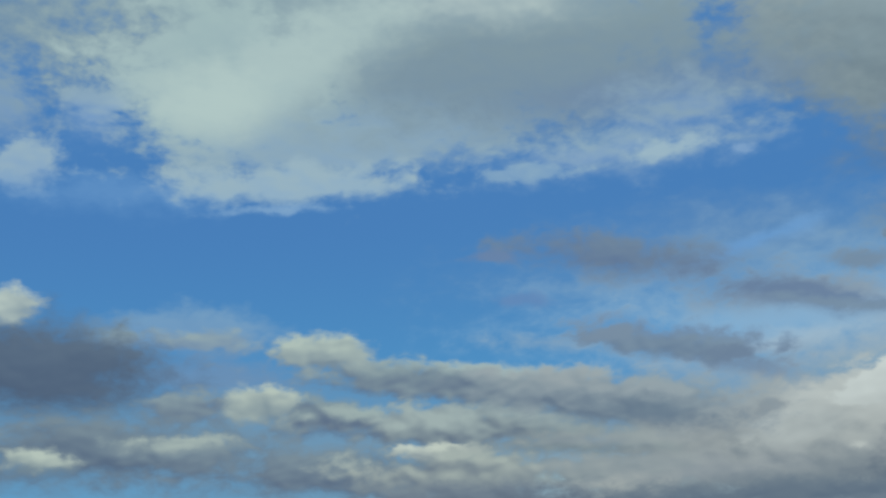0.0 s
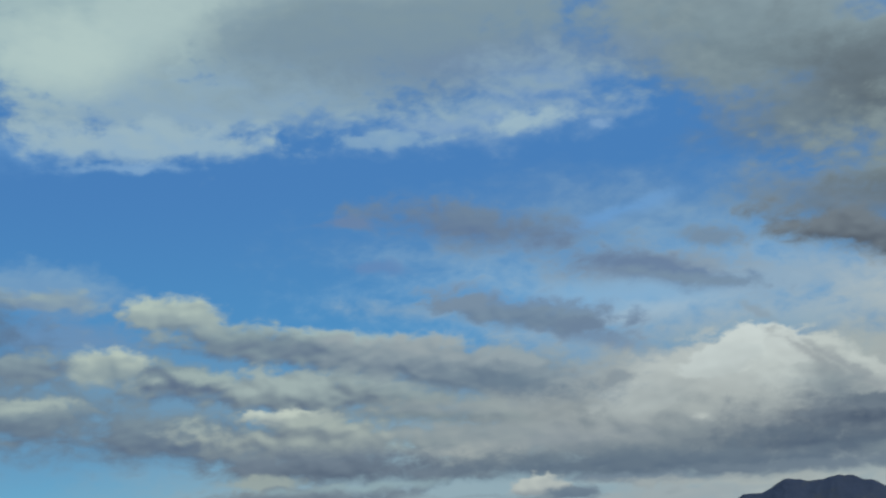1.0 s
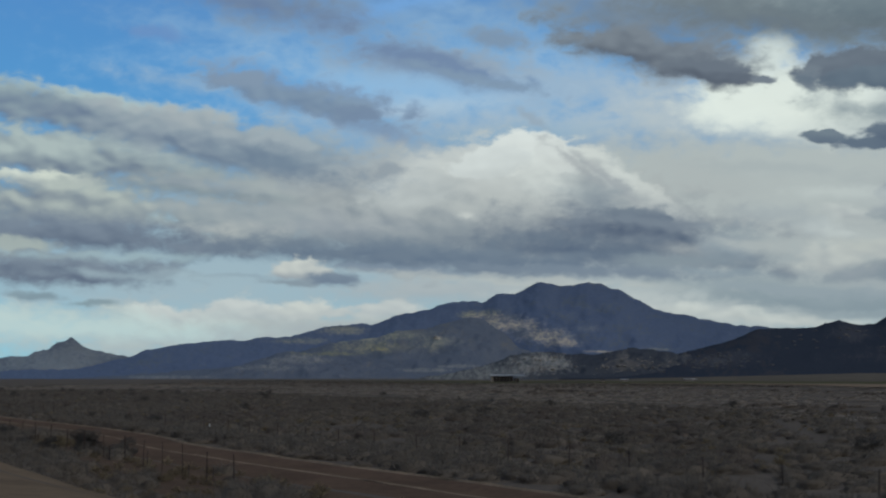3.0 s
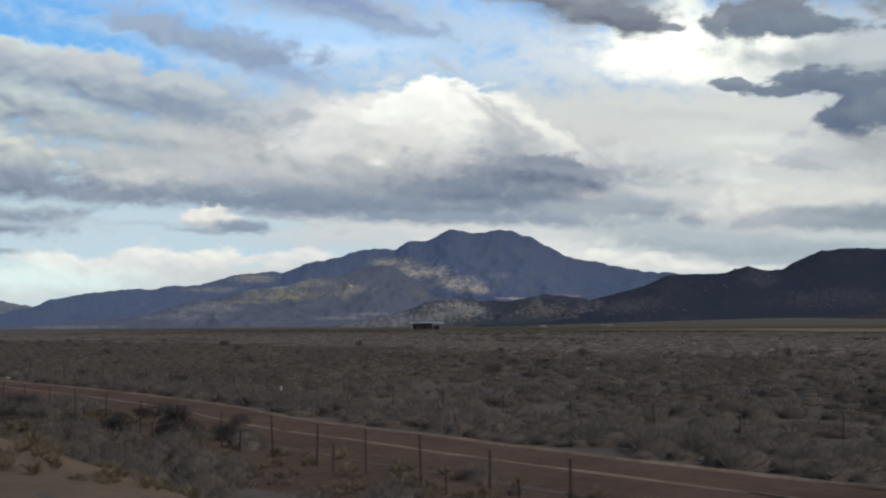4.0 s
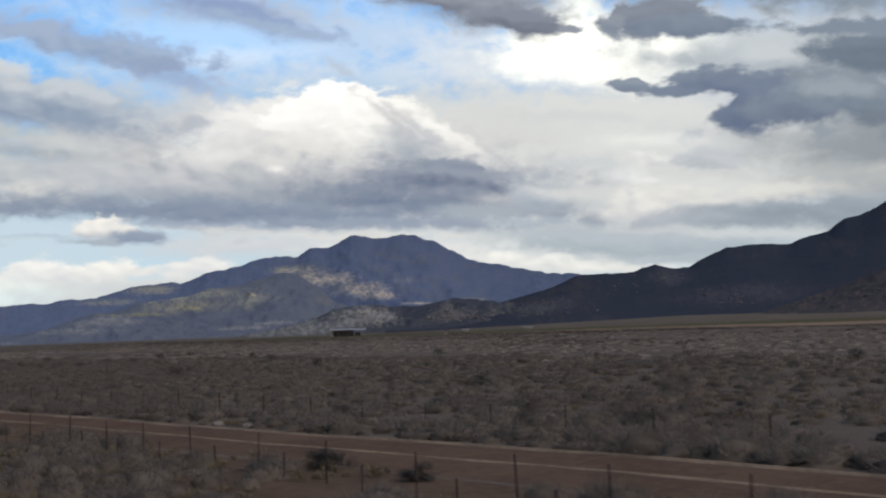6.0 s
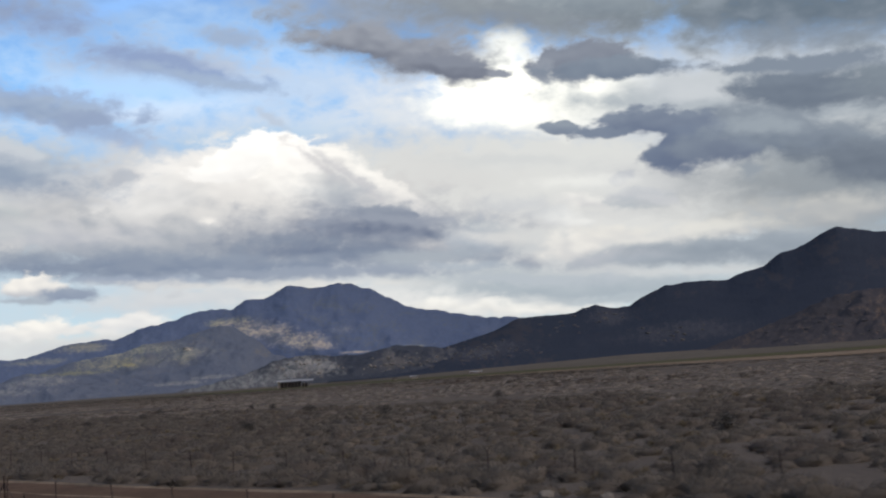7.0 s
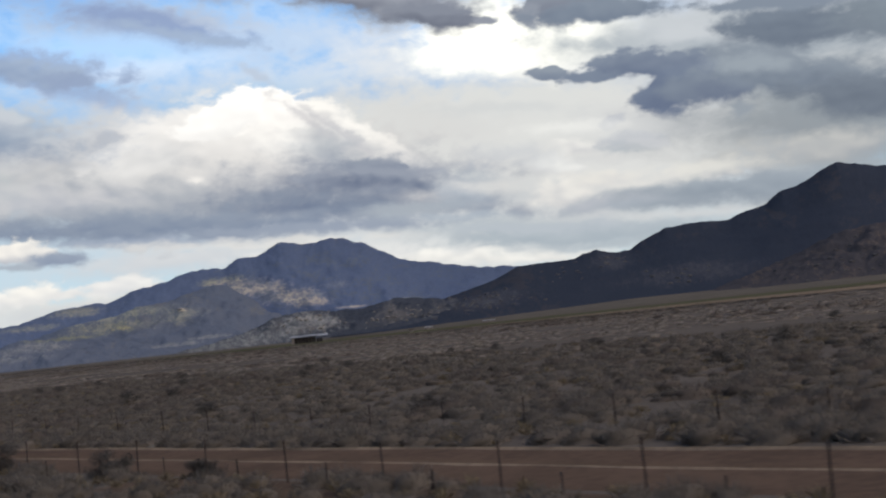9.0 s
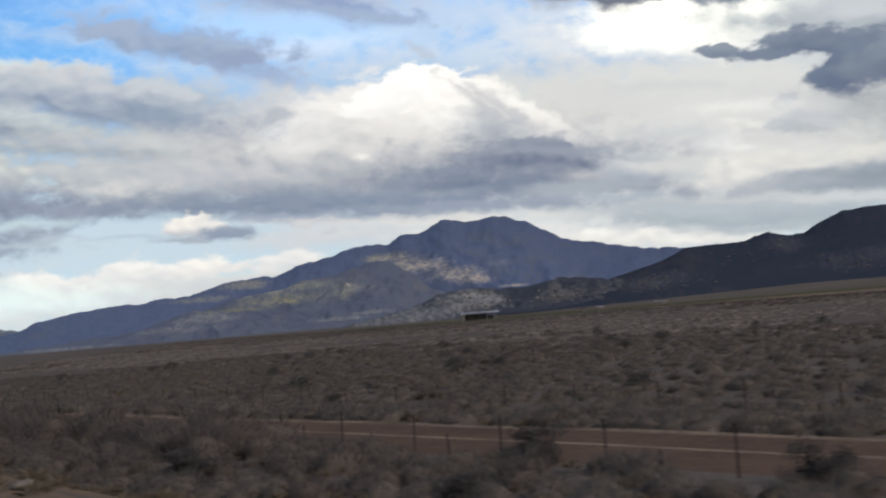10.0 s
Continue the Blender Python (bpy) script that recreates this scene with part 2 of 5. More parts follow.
cloud(-86.17, 24.38, 3.00, 1.75, 0.5, (0.502, 0.584, 0.558), (0.502, 0.584, 0.558), 0.9, 0.7, 1.3, 0.7)
cloud(-66.47, 21.13, 5.39, 1.02, 1.0, (0.298, 0.402, 0.508), (0.240, 0.352, 0.545), 1, 1.4, 1.3, 0.9)
cloud(-63.00, 22.73, 3.21, 1.40, -7.9, (0.272, 0.366, 0.467), (0.233, 0.337, 0.520), 1, 1.3, 1.3, 0.9)
cloud(-70.64, 20.53, 2.19, 0.41, -1.3, (0.280, 0.402, 0.545), (0.280, 0.402, 0.545), 0.5, 1.8, 1.3, 0.55)
cloud(-64.05, 20.94, 1.86, 0.46, 2.1, (0.372, 0.474, 0.551), (0.372, 0.474, 0.551), 0.8, 1.5, 1.3, 0.85)
cloud(-60.54, 20.40, 0.52, 0.22, -8.5, (0.256, 0.376, 0.583), (0.256, 0.376, 0.583), 0.7, 1.2, 1.3, 0.7)
cloud(-83.29, 19.57, 3.23, 0.26, 0.7, (0.256, 0.392, 0.597), (0.256, 0.392, 0.597), 0.8, 1.5, 1.3, 0.7)
cloud(-66.75, 16.41, 4.99, 0.97, -9.8, (0.170, 0.220, 0.308), (0.135, 0.181, 0.290), 0.8, 1.3, 1.3, 0.9)
cloud(-72.87, 16.89, 1.35, 0.31, -4.3, (0.158, 0.223, 0.380), (0.158, 0.223, 0.380), 0.8, 1.3, 1.3, 0.8)
cloud(-71.44, 14.79, 1.33, 0.26, -4.6, (0.135, 0.231, 0.450), (0.135, 0.231, 0.450), 0.9, 1.4, 1.3, 0.7)
cloud(-59.35, 13.88, 4.43, 0.65, -15.6, (0.141, 0.198, 0.326), (0.141, 0.198, 0.326), 0.8, 1.5, 1.3, 0.85)
cloud(-55.98, 14.89, 1.68, 0.49, -8.7, (0.190, 0.242, 0.326), (0.190, 0.242, 0.326), 0.8, 1.3, 1.3, 0.8)
cloud(-64.88, 12.38, 4.20, 0.81, -10.9, (0.183, 0.250, 0.380), (0.141, 0.195, 0.326), 0.6, 1.6, 1.3, 0.75)
cloud(-61.99, 11.14, 2.72, 0.45, -14.4, (0.177, 0.238, 0.355), (0.177, 0.238, 0.355), 0.8, 1.5, 1.3, 0.7)
cloud(-87.82, 14.10, 4.32, 1.16, -0.9, (0.211, 0.342, 0.520), (0.183, 0.305, 0.496), 0.5, 0.7, 1.3, 0.85)
cloud(-86.80, 13.75, 2.30, 0.61, -5.1, (0.306, 0.376, 0.417), (0.183, 0.262, 0.396), 0.6, 1.2, 1.3, 1)
cloud(-90.34, 13.92, 1.25, 0.50, -0.3, (0.298, 0.371, 0.406), (0.204, 0.279, 0.396), 0.6, 1.2, 1.3, 1)
cloud(-86.30, 12.10, 4.32, 0.91, -1.6, (0.177, 0.270, 0.439), (0.177, 0.270, 0.439), 0.8, 0.9, 1.3, 0.7)
cloud(-93.98, 12.50, 5.86, 2.39, -4.0, (0.119, 0.159, 0.229), (0.076, 0.109, 0.183), 0.6, 0.7, 1.3, 1)
cloud(-95.15, 15.24, 1.39, 0.83, 1.2, (0.526, 0.571, 0.526), (0.256, 0.314, 0.365), 0.45, 0.9, 1.3, 1)
cloud(-66.26, 9.36, 7.54, 1.26, -8.1, (0.256, 0.309, 0.345), (0.146, 0.188, 0.257), 0.7, 0.9, 1.3, 0.9)
cloud(-73.35, 10.95, 8.55, 1.02, -8.9, (0.343, 0.407, 0.411), (0.119, 0.156, 0.233), 0.5, 1.1, 1.3, 1)
cloud(-72.50, 11.71, 4.70, 0.41, -6.2, (0.413, 0.474, 0.461), (0.413, 0.474, 0.461), 0.8, 1.2, 1.3, 0.8)
cloud(-77.24, 11.56, 3.92, 0.72, -6.3, (0.248, 0.305, 0.341), (0.135, 0.175, 0.257), 0.6, 1.1, 1.3, 1)
cloud(-81.12, 12.81, 2.30, 0.97, -2.5, (0.456, 0.509, 0.467), (0.211, 0.262, 0.317), 0.4, 0.9, 1.3, 1)
cloud(-87.07, 10.74, 2.39, 0.80, -1.7, (0.256, 0.314, 0.355), (0.135, 0.175, 0.257), 0.5, 1.1, 1.3, 1)
cloud(-80.71, 9.99, 3.10, 0.91, -8.7, (0.248, 0.305, 0.341), (0.104, 0.138, 0.225), 0.5, 1.1, 1.3, 1)
cloud(-79.40, 10.23, 1.56, 0.36, -3.0, (0.372, 0.429, 0.417), (0.372, 0.429, 0.417), 0.7, 1.2, 1.3, 0.9)
cloud(-84.03, 10.69, 1.74, 0.91, -2.2, (0.491, 0.533, 0.478), (0.218, 0.270, 0.317), 0.38, 0.9, 1.3, 1)
cloud(-74.78, 9.26, 4.39, 0.96, -5.7, (0.306, 0.361, 0.380), (0.141, 0.181, 0.257), 0.5, 1.1, 1.3, 1)
cloud(-90.77, 8.86, 6.76, 1.61, -1.5, (0.197, 0.246, 0.299), (0.109, 0.147, 0.222), 0.6, 1, 1.3, 1)
cloud(-87.58, 9.19, 2.24, 0.50, -1.9, (0.392, 0.440, 0.422), (0.183, 0.231, 0.290), 0.6, 1.3, 1.3, 1)
cloud(-93.62, 8.57, 1.47, 0.53, -9.3, (0.491, 0.533, 0.478), (0.218, 0.270, 0.308), 0.5, 1.2, 1.3, 1)
cloud(-79.53, 7.41, 9.13, 1.25, -3.2, (0.204, 0.254, 0.308), (0.114, 0.150, 0.225), 0.6, 1, 1.3, 1)
cloud(-75.39, 7.84, 4.36, 0.55, -3.7, (0.382, 0.434, 0.422), (0.177, 0.223, 0.277), 0.6, 1.2, 1.3, 1)
cloud(-76.91, 8.41, 0.93, 0.33, -3.5, (0.615, 0.638, 0.577), (0.343, 0.392, 0.396), 0.4, 1, 1.3, 1)
cloud(-69.60, 6.62, 4.54, 0.35, -4.4, (0.402, 0.591, 0.679), (0.402, 0.591, 0.679), 0.9, 1.2, 1.3, 0.7)
cloud(-62.72, 7.53, 5.36, 1.48, -7.4, (0.298, 0.352, 0.365), (0.135, 0.171, 0.211), 0.6, 0.9, 1.3, 1)
cloud(-61.46, 8.54, 6.42, 1.48, 6.7, (0.359, 0.380, 0.396), (0.333, 0.356, 0.380), 0.6, 0.8, 1.3, 0.9)
cloud(-57.28, 6.68, 11.65, 2.50, -3.0, (0.356, 0.368, 0.372), (0.156, 0.189, 0.234), 0.38, 0.8, 1.3, 1)
cloud(-67.58, 6.56, 3.54, 0.97, 3.3, (0.352, 0.368, 0.376), (0.242, 0.280, 0.315), 0.5, 1, 1.3, 1)
cloud(-67.24, 5.95, 2.01, 0.83, 1.0, (0.416, 0.422, 0.409), (0.218, 0.254, 0.293), 0.4, 1.2, 1.3, 1)
cloud(-68.55, 5.47, 1.07, 0.31, -1.1, (0.165, 0.200, 0.253), (0.165, 0.200, 0.253), 0.6, 1.2, 1.3, 0.9)
cloud(-57.95, 8.70, 4.27, 1.49, 12.1, (0.488, 0.500, 0.495), (0.359, 0.376, 0.384), 0.4, 0.7, 1.3, 1)
cloud(-54.69, 8.34, 3.79, 2.12, -8.1, (0.543, 0.551, 0.536), (0.383, 0.392, 0.392), 0.3, 0.6, 1.3, 1)
cloud(-51.43, 7.58, 4.29, 1.45, -32.3, (0.407, 0.417, 0.409), (0.261, 0.283, 0.311), 0.6, 1.1, 1.3, 1)
cloud(-54.63, 9.58, 2.15, 1.24, -2.1, (0.631, 0.642, 0.625), (0.533, 0.541, 0.526), 0.16, 0.6, 1.3, 1)
cloud(-56.42, 9.27, 1.67, 0.89, 9.9, (0.581, 0.595, 0.584), (0.483, 0.495, 0.490), 0.2, 0.8, 1.3, 1)
cloud(-53.24, 9.65, 1.11, 0.85, -22.0, (0.614, 0.624, 0.607), (0.503, 0.510, 0.500), 0.18, 0.8, 1.3, 1)
cloud(-50.75, 8.47, 2.77, 0.65, -35.3, (0.548, 0.557, 0.536), (0.375, 0.388, 0.392), 0.6, 1.3, 1.3, 1)
cloud(-48.78, 7.40, 1.66, 0.45, -30.7, (0.493, 0.500, 0.485), (0.344, 0.360, 0.372), 0.8, 1.5, 1.3, 1)
cloud(-52.13, 8.91, 2.26, 0.23, -40.0, (0.340, 0.349, 0.364), (0.340, 0.349, 0.364), 0.8, 1.4, 1.3, 0.75)
cloud(-50.88, 8.45, 2.27, 0.20, -38.3, (0.315, 0.326, 0.348), (0.315, 0.326, 0.348), 0.8, 1.4, 1.3, 0.7)
cloud(-53.56, 8.05, 1.51, 1.15, -32.0, (0.597, 0.607, 0.584), (0.407, 0.417, 0.417), 0.6, 0.8, 1.3, 0.9)
cloud(-51.56, 7.46, 1.62, 1.00, -27.3, (0.248, 0.280, 0.311), (0.201, 0.232, 0.273), 1.2, 1.4, 1.3, 0.85)
cloud(-56.00, 7.21, 3.53, 0.65, 1.9, (0.407, 0.417, 0.413), (0.340, 0.356, 0.368), 0.8, 1.1, 1.3, 0.8)
cloud(-57.39, 7.01, 0.40, 0.20, -1.9, (0.522, 0.525, 0.505), (0.522, 0.525, 0.505), 1, 1.2, 1.3, 0.8)
cloud(-63.73, 6.74, 4.38, 0.74, -3.3, (0.337, 0.352, 0.368), (0.267, 0.290, 0.326), 0.8, 1.2, 1.3, 0.8)
cloud(-61.06, 9.15, 0.85, 0.34, 6.8, (0.255, 0.280, 0.315), (0.255, 0.280, 0.315), 0.7, 1.5, 1.3, 0.85)
cloud(-54.78, 6.22, 0.86, 0.30, -2.3, (0.185, 0.217, 0.260), (0.185, 0.217, 0.260), 0.7, 1.3, 1.3, 0.7)
cloud(-46.96, 5.85, 3.26, 0.85, -17.0, (0.255, 0.277, 0.307), (0.160, 0.192, 0.237), 0.55, 1.1, 1.3, 1)
cloud(-50.18, 7.07, 1.52, 0.50, -8.7, (0.165, 0.195, 0.237), (0.124, 0.151, 0.199), 0.5, 1.3, 1.3, 1)
cloud(-48.55, 6.86, 0.40, 0.17, -3.0, (0.116, 0.144, 0.194), (0.116, 0.144, 0.194), 0.5, 1.2, 1.3, 1)
cloud(-50.72, 6.29, 4.16, 1.00, -4.7, (0.165, 0.192, 0.237), (0.074, 0.097, 0.148), 1, 1.3, 1.3, 1)
cloud(-47.36, 5.42, 1.50, 0.33, -3.0, (0.322, 0.333, 0.344), (0.322, 0.333, 0.344), 0.7, 1.3, 1.3, 0.7)
cloud(-52.28, 5.41, 5.55, 0.60, -4.5, (0.120, 0.151, 0.202), (0.087, 0.114, 0.170), 1.1, 1.3, 1.3, 1)
cloud(-62.06, 5.46, 6.86, 0.64, -1.6, (0.170, 0.206, 0.253), (0.120, 0.154, 0.214), 1, 1.2, 1.3, 1)
cloud(-58.10, 5.08, 8.70, 0.60, -3.0, (0.146, 0.181, 0.234), (0.112, 0.147, 0.208), 0.9, 1.2, 1.3, 1)
cloud(-60.11, 4.60, 3.72, 0.25, -3.9, (0.191, 0.232, 0.293), (0.191, 0.232, 0.293), 0.7, 1.3, 1.3, 0.9)
cloud(-53.08, 4.58, 5.29, 0.23, -3.5, (0.170, 0.206, 0.260), (0.170, 0.206, 0.260), 0.8, 1.4, 1.3, 0.9)
cloud(-54.62, 4.10, 6.53, 0.25, -3.4, (0.424, 0.435, 0.426), (0.424, 0.435, 0.426), 0.8, 1.5, 1.3, 0.7)
cloud(-48.14, 4.91, 2.26, 0.40, 1.1, (0.224, 0.260, 0.293), (0.224, 0.260, 0.293), 0.8, 1.3, 1.3, 0.8)
cloud(-64.90, 4.50, 1.40, 0.64, -1.6, (0.558, 0.557, 0.520), (0.274, 0.297, 0.329), 0.3, 1.1, 1.3, 1)
cloud(-63.46, 4.14, 1.36, 0.37, -1.8, (0.180, 0.220, 0.276), (0.146, 0.184, 0.247), 0.5, 1.2, 1.3, 1)
cloud(-65.28, 3.97, 1.35, 0.17, -1.7, (0.224, 0.267, 0.311), (0.224, 0.267, 0.311), 0.7, 1.2, 1.3, 1)
cloud(-67.89, 4.24, 2.00, 0.12, -2.5, (0.261, 0.326, 0.380), (0.261, 0.326, 0.380), 0.9, 1.4, 1.3, 0.8)
cloud(-75.14, 1.94, 7.00, 0.82, -1.4, (0.466, 0.553, 0.543), (0.433, 0.535, 0.543), 0.9, 1, 1.3, 0.9)
cloud(-70.08, 8.17, 4.21, 0.85, -4.4, (0.278, 0.316, 0.321), (0.187, 0.221, 0.258), 0.7, 1.1, 1.3, 0.95)
cloud(-75.19, 9.39, 4.52, 0.88, -3.4, (0.370, 0.420, 0.418), (0.149, 0.183, 0.239), 0.6, 1.2, 1.3, 1)
cloud(-76.59, 8.23, 1.64, 0.49, 0.6, (0.615, 0.632, 0.555), (0.304, 0.339, 0.358), 0.45, 1.2, 1.3, 1)
cloud(-74.70, 7.19, 5.23, 1.08, -2.0, (0.390, 0.420, 0.398), (0.155, 0.186, 0.239), 0.5, 1.2, 1.3, 1)
cloud(-74.45, 5.96, 4.75, 0.88, -2.4, (0.174, 0.207, 0.262), (0.112, 0.140, 0.196), 0.7, 1.2, 1.3, 1)
cloud(-77.26, 5.49, 1.85, 0.29, -0.2, (0.341, 0.373, 0.358), (0.341, 0.373, 0.358), 0.7, 1.3, 1.3, 0.9)
cloud(-75.39, 4.99, 2.82, 0.32, -0.5, (0.261, 0.294, 0.312), (0.161, 0.193, 0.262), 0.6, 1.4, 1.3, 1)
cloud(-74.92, 4.37, 3.89, 0.73, -0.7, (0.180, 0.214, 0.266), (0.102, 0.126, 0.183), 0.55, 1.2, 1.3, 1)
cloud(-73.26, 5.09, 2.88, 0.20, -0.6, (0.304, 0.388, 0.429), (0.304, 0.388, 0.429), 0.8, 1.4, 1.3, 0.8)
cloud(-76.08, 3.34, 1.12, 0.19, -0.9, (0.194, 0.252, 0.295), (0.194, 0.252, 0.295), 0.7, 1.4, 1.3, 0.9)
cloud(-74.20, 3.12, 0.99, 0.15, 3.0, (0.208, 0.268, 0.304), (0.208, 0.268, 0.304), 0.7, 1.4, 1.3, 0.9)
cloud(-68.64, 10.18, 6.28, 1.10, -8.9, (0.315, 0.352, 0.388), (0.156, 0.197, 0.263), 0.7, 1.3, 1.3, 1)
cloud(-70.47, 11.10, 2.98, 0.71, -5.2, (0.352, 0.376, 0.396), (0.248, 0.290, 0.337), 0.6, 1.1, 1.3, 0.9)
cloud(-66.06, 9.41, 2.86, 0.53, -10.5, (0.180, 0.226, 0.286), (0.146, 0.189, 0.256), 1.1, 1.4, 1.3, 1)
cloud(-68.70, 8.31, 3.97, 0.38, -2.3, (0.352, 0.372, 0.384), (0.287, 0.315, 0.348), 0.8, 1.3, 1.3, 0.6)
cloud(-68.97, 7.16, 3.26, 0.58, -0.5, (0.322, 0.345, 0.360), (0.230, 0.267, 0.300), 0.7, 1.2, 1.3, 0.8)
cloud(-71.35, 4.27, 3.62, 0.24, -2.3, (0.322, 0.396, 0.443), (0.322, 0.396, 0.443), 0.9, 1.2, 1.3, 0.6)
cloud(-65.36, 12.29, 3.60, 0.63, -9.7, (0.201, 0.260, 0.344), (0.146, 0.200, 0.293), 0.8, 1.7, 1.3, 0.9)
cloud(-62.09, 11.56, 1.23, 0.29, -12.4, (0.165, 0.217, 0.315), (0.165, 0.217, 0.315), 0.7, 1.4, 1.3, 0.8)
cloud(-67.62, 12.89, 1.42, 0.33, -3.1, (0.207, 0.263, 0.356), (0.207, 0.263, 0.356), 0.7, 1.4, 1.3, 0.8)
cloud(-57.14, 13.13, 2.76, 0.27, -13.0, (0.207, 0.273, 0.368), (0.207, 0.273, 0.368), 0.8, 1.6, 1.3, 0.8)
cloud(-54.56, 11.39, 0.85, 0.22, -31.4, (0.274, 0.326, 0.396), (0.274, 0.326, 0.396), 0.9, 1.6, 1.3, 0.7)
cloud(-44.99, 11.74, 2.46, 1.48, -4.7, (0.670, 0.695, 0.652), (0.698, 0.724, 0.672), 0.6, 0.8, 1.3, 1)
cloud(-42.07, 11.73, 4.07, 1.70, -5.3, (0.656, 0.681, 0.638), (0.670, 0.688, 0.638), 0.6, 0.6, 1.3, 1)
cloud(-44.91, 18.57, 6.90, 2.65, -32.1, (0.160, 0.191, 0.220), (0.097, 0.114, 0.138), 0.7, 0.6, 1.3, 0.95)
cloud(-42.95, 16.31, 8.06, 2.63, -11.9, (0.286, 0.334, 0.349), (0.180, 0.210, 0.231), 0.5, 0.7, 1.3, 1)
cloud(-44.00, 13.63, 1.06, 0.99, 35.1, (0.628, 0.660, 0.625), (0.628, 0.660, 0.625), 0.8, 1.3, 1.3, 0.9)
cloud(-49.79, 15.46, 4.86, 1.23, -13.7, (0.194, 0.236, 0.295), (0.149, 0.180, 0.224), 0.8, 0.8, 1.3, 0.85)
cloud(-43.04, 15.11, 6.34, 0.96, -9.8, (0.138, 0.164, 0.189), (0.117, 0.137, 0.164), 0.7, 0.9, 1.3, 0.8)
cloud(-48.85, 14.03, 4.32, 1.19, -12.9, (0.174, 0.196, 0.231), (0.102, 0.118, 0.152), 0.6, 1.3, 1.3, 1)
cloud(-46.03, 12.92, 1.99, 0.64, -12.6, (0.132, 0.152, 0.189), (0.093, 0.108, 0.141), 0.5, 1.4, 1.3, 1)
cloud(-44.07, 12.65, 0.49, 0.22, 5.0, (0.161, 0.183, 0.220), (0.161, 0.183, 0.220), 0.4, 1.2, 1.3, 1)
cloud(-40.55, 12.92, 2.36, 0.91, -4.0, (0.138, 0.161, 0.199), (0.102, 0.121, 0.158), 0.3, 1.1, 1.3, 1)
cloud(-42.24, 12.73, 0.58, 0.58, -5.5, (0.155, 0.180, 0.217), (0.155, 0.180, 0.217), 0.4, 1.2, 1.3, 1)
cloud(-30.74, 13.96, 7.99, 1.64, -7.9, (0.089, 0.114, 0.135), (0.070, 0.092, 0.112), 0.7, 0.8, 1.3, 0.95)
cloud(-38.94, 15.45, 4.26, 0.96, -6.0, (0.159, 0.195, 0.221), (0.119, 0.149, 0.179), 0.7, 1, 1.3, 0.9)
cloud(-29.81, 6.42, 5.94, 3.07, -11.9, (0.164, 0.195, 0.218), (0.145, 0.166, 0.184), 0.8, 0.5, 1.3, 0.95)
cloud(-32.78, 10.43, 7.76, 1.18, -6.2, (0.234, 0.273, 0.302), (0.189, 0.226, 0.261), 0.6, 0.7, 1.3, 0.95)
cloud(-35.37, 11.06, 2.17, 0.71, -5.8, (0.364, 0.396, 0.419), (0.364, 0.396, 0.419), 0.9, 0.8, 1.3, 0.7)
cloud(-30.88, 10.69, 3.02, 1.03, -6.7, (0.107, 0.135, 0.171), (0.080, 0.103, 0.137), 0.4, 0.9, 1.3, 1)
cloud(-27.25, 10.47, 2.45, 1.15, -7.4, (0.127, 0.159, 0.189), (0.100, 0.125, 0.156), 0.6, 0.9, 1.3, 1)
cloud(-38.45, 12.44, 3.93, 0.38, -3.4, (0.127, 0.159, 0.200), (0.096, 0.125, 0.168), 0.4, 1.2, 1.3, 1)
cloud(-31.27, 11.81, 3.72, 0.37, -4.9, (0.127, 0.159, 0.200), (0.127, 0.159, 0.200), 0.5, 1.2, 1.3, 1)
cloud(-31.95, 8.79, 4.92, 1.09, -12.0, (0.140, 0.171, 0.206), (0.096, 0.123, 0.161), 0.45, 0.8, 1.3, 1)
cloud(-28.38, 7.34, 3.16, 0.93, -10.4, (0.104, 0.129, 0.161), (0.080, 0.101, 0.131), 0.5, 0.9, 1.3, 1)
cloud(-41.59, 10.12, 0.90, 0.27, -4.5, (0.154, 0.187, 0.226), (0.111, 0.140, 0.187), 0.3, 1.1, 1.3, 1)
cloud(-39.37, 9.81, 1.63, 0.36, -0.9, (0.127, 0.159, 0.203), (0.100, 0.129, 0.179), 0.3, 1.1, 1.3, 1)
cloud(-38.85, 10.25, 1.13, 0.48, -5.0, (0.136, 0.168, 0.212), (0.093, 0.120, 0.171), 0.28, 1, 1.3, 1)
cloud(-36.92, 9.77, 2.20, 0.82, -11.2, (0.119, 0.149, 0.195), (0.080, 0.105, 0.156), 0.28, 1, 1.3, 1)
cloud(-36.75, 8.66, 1.34, 1.07, -5.2, (0.100, 0.129, 0.179), (0.073, 0.097, 0.149), 0.3, 1, 1.3, 1)
cloud(-35.06, 8.50, 1.92, 0.77, -9.4, (0.119, 0.149, 0.189), (0.086, 0.110, 0.156), 0.4, 1, 1.3, 1)
cloud(-33.70, 7.53, 0.57, 0.43, -5.4, (0.164, 0.195, 0.226), (0.164, 0.195, 0.226), 0.6, 1.3, 1.3, 0.9)
cloud(-33.09, 9.39, 1.66, 0.38, -5.9, (0.189, 0.226, 0.258), (0.189, 0.226, 0.258), 0.8, 1.2, 1.3, 0.8)
cloud(-38.33, 7.03, 1.08, 0.29, -4.7, (0.305, 0.330, 0.354), (0.240, 0.277, 0.309), 0.5, 1.6, 1.3, 0.9)
cloud(-38.82, 7.71, 0.44, 0.22, 15.3, (0.271, 0.297, 0.331), (0.271, 0.297, 0.331), 0.6, 1.6, 1.3, 0.9)
cloud(-37.38, 6.56, 0.73, 0.20, -14.8, (0.319, 0.341, 0.362), (0.319, 0.341, 0.362), 0.7, 1.6, 1.3, 0.8)
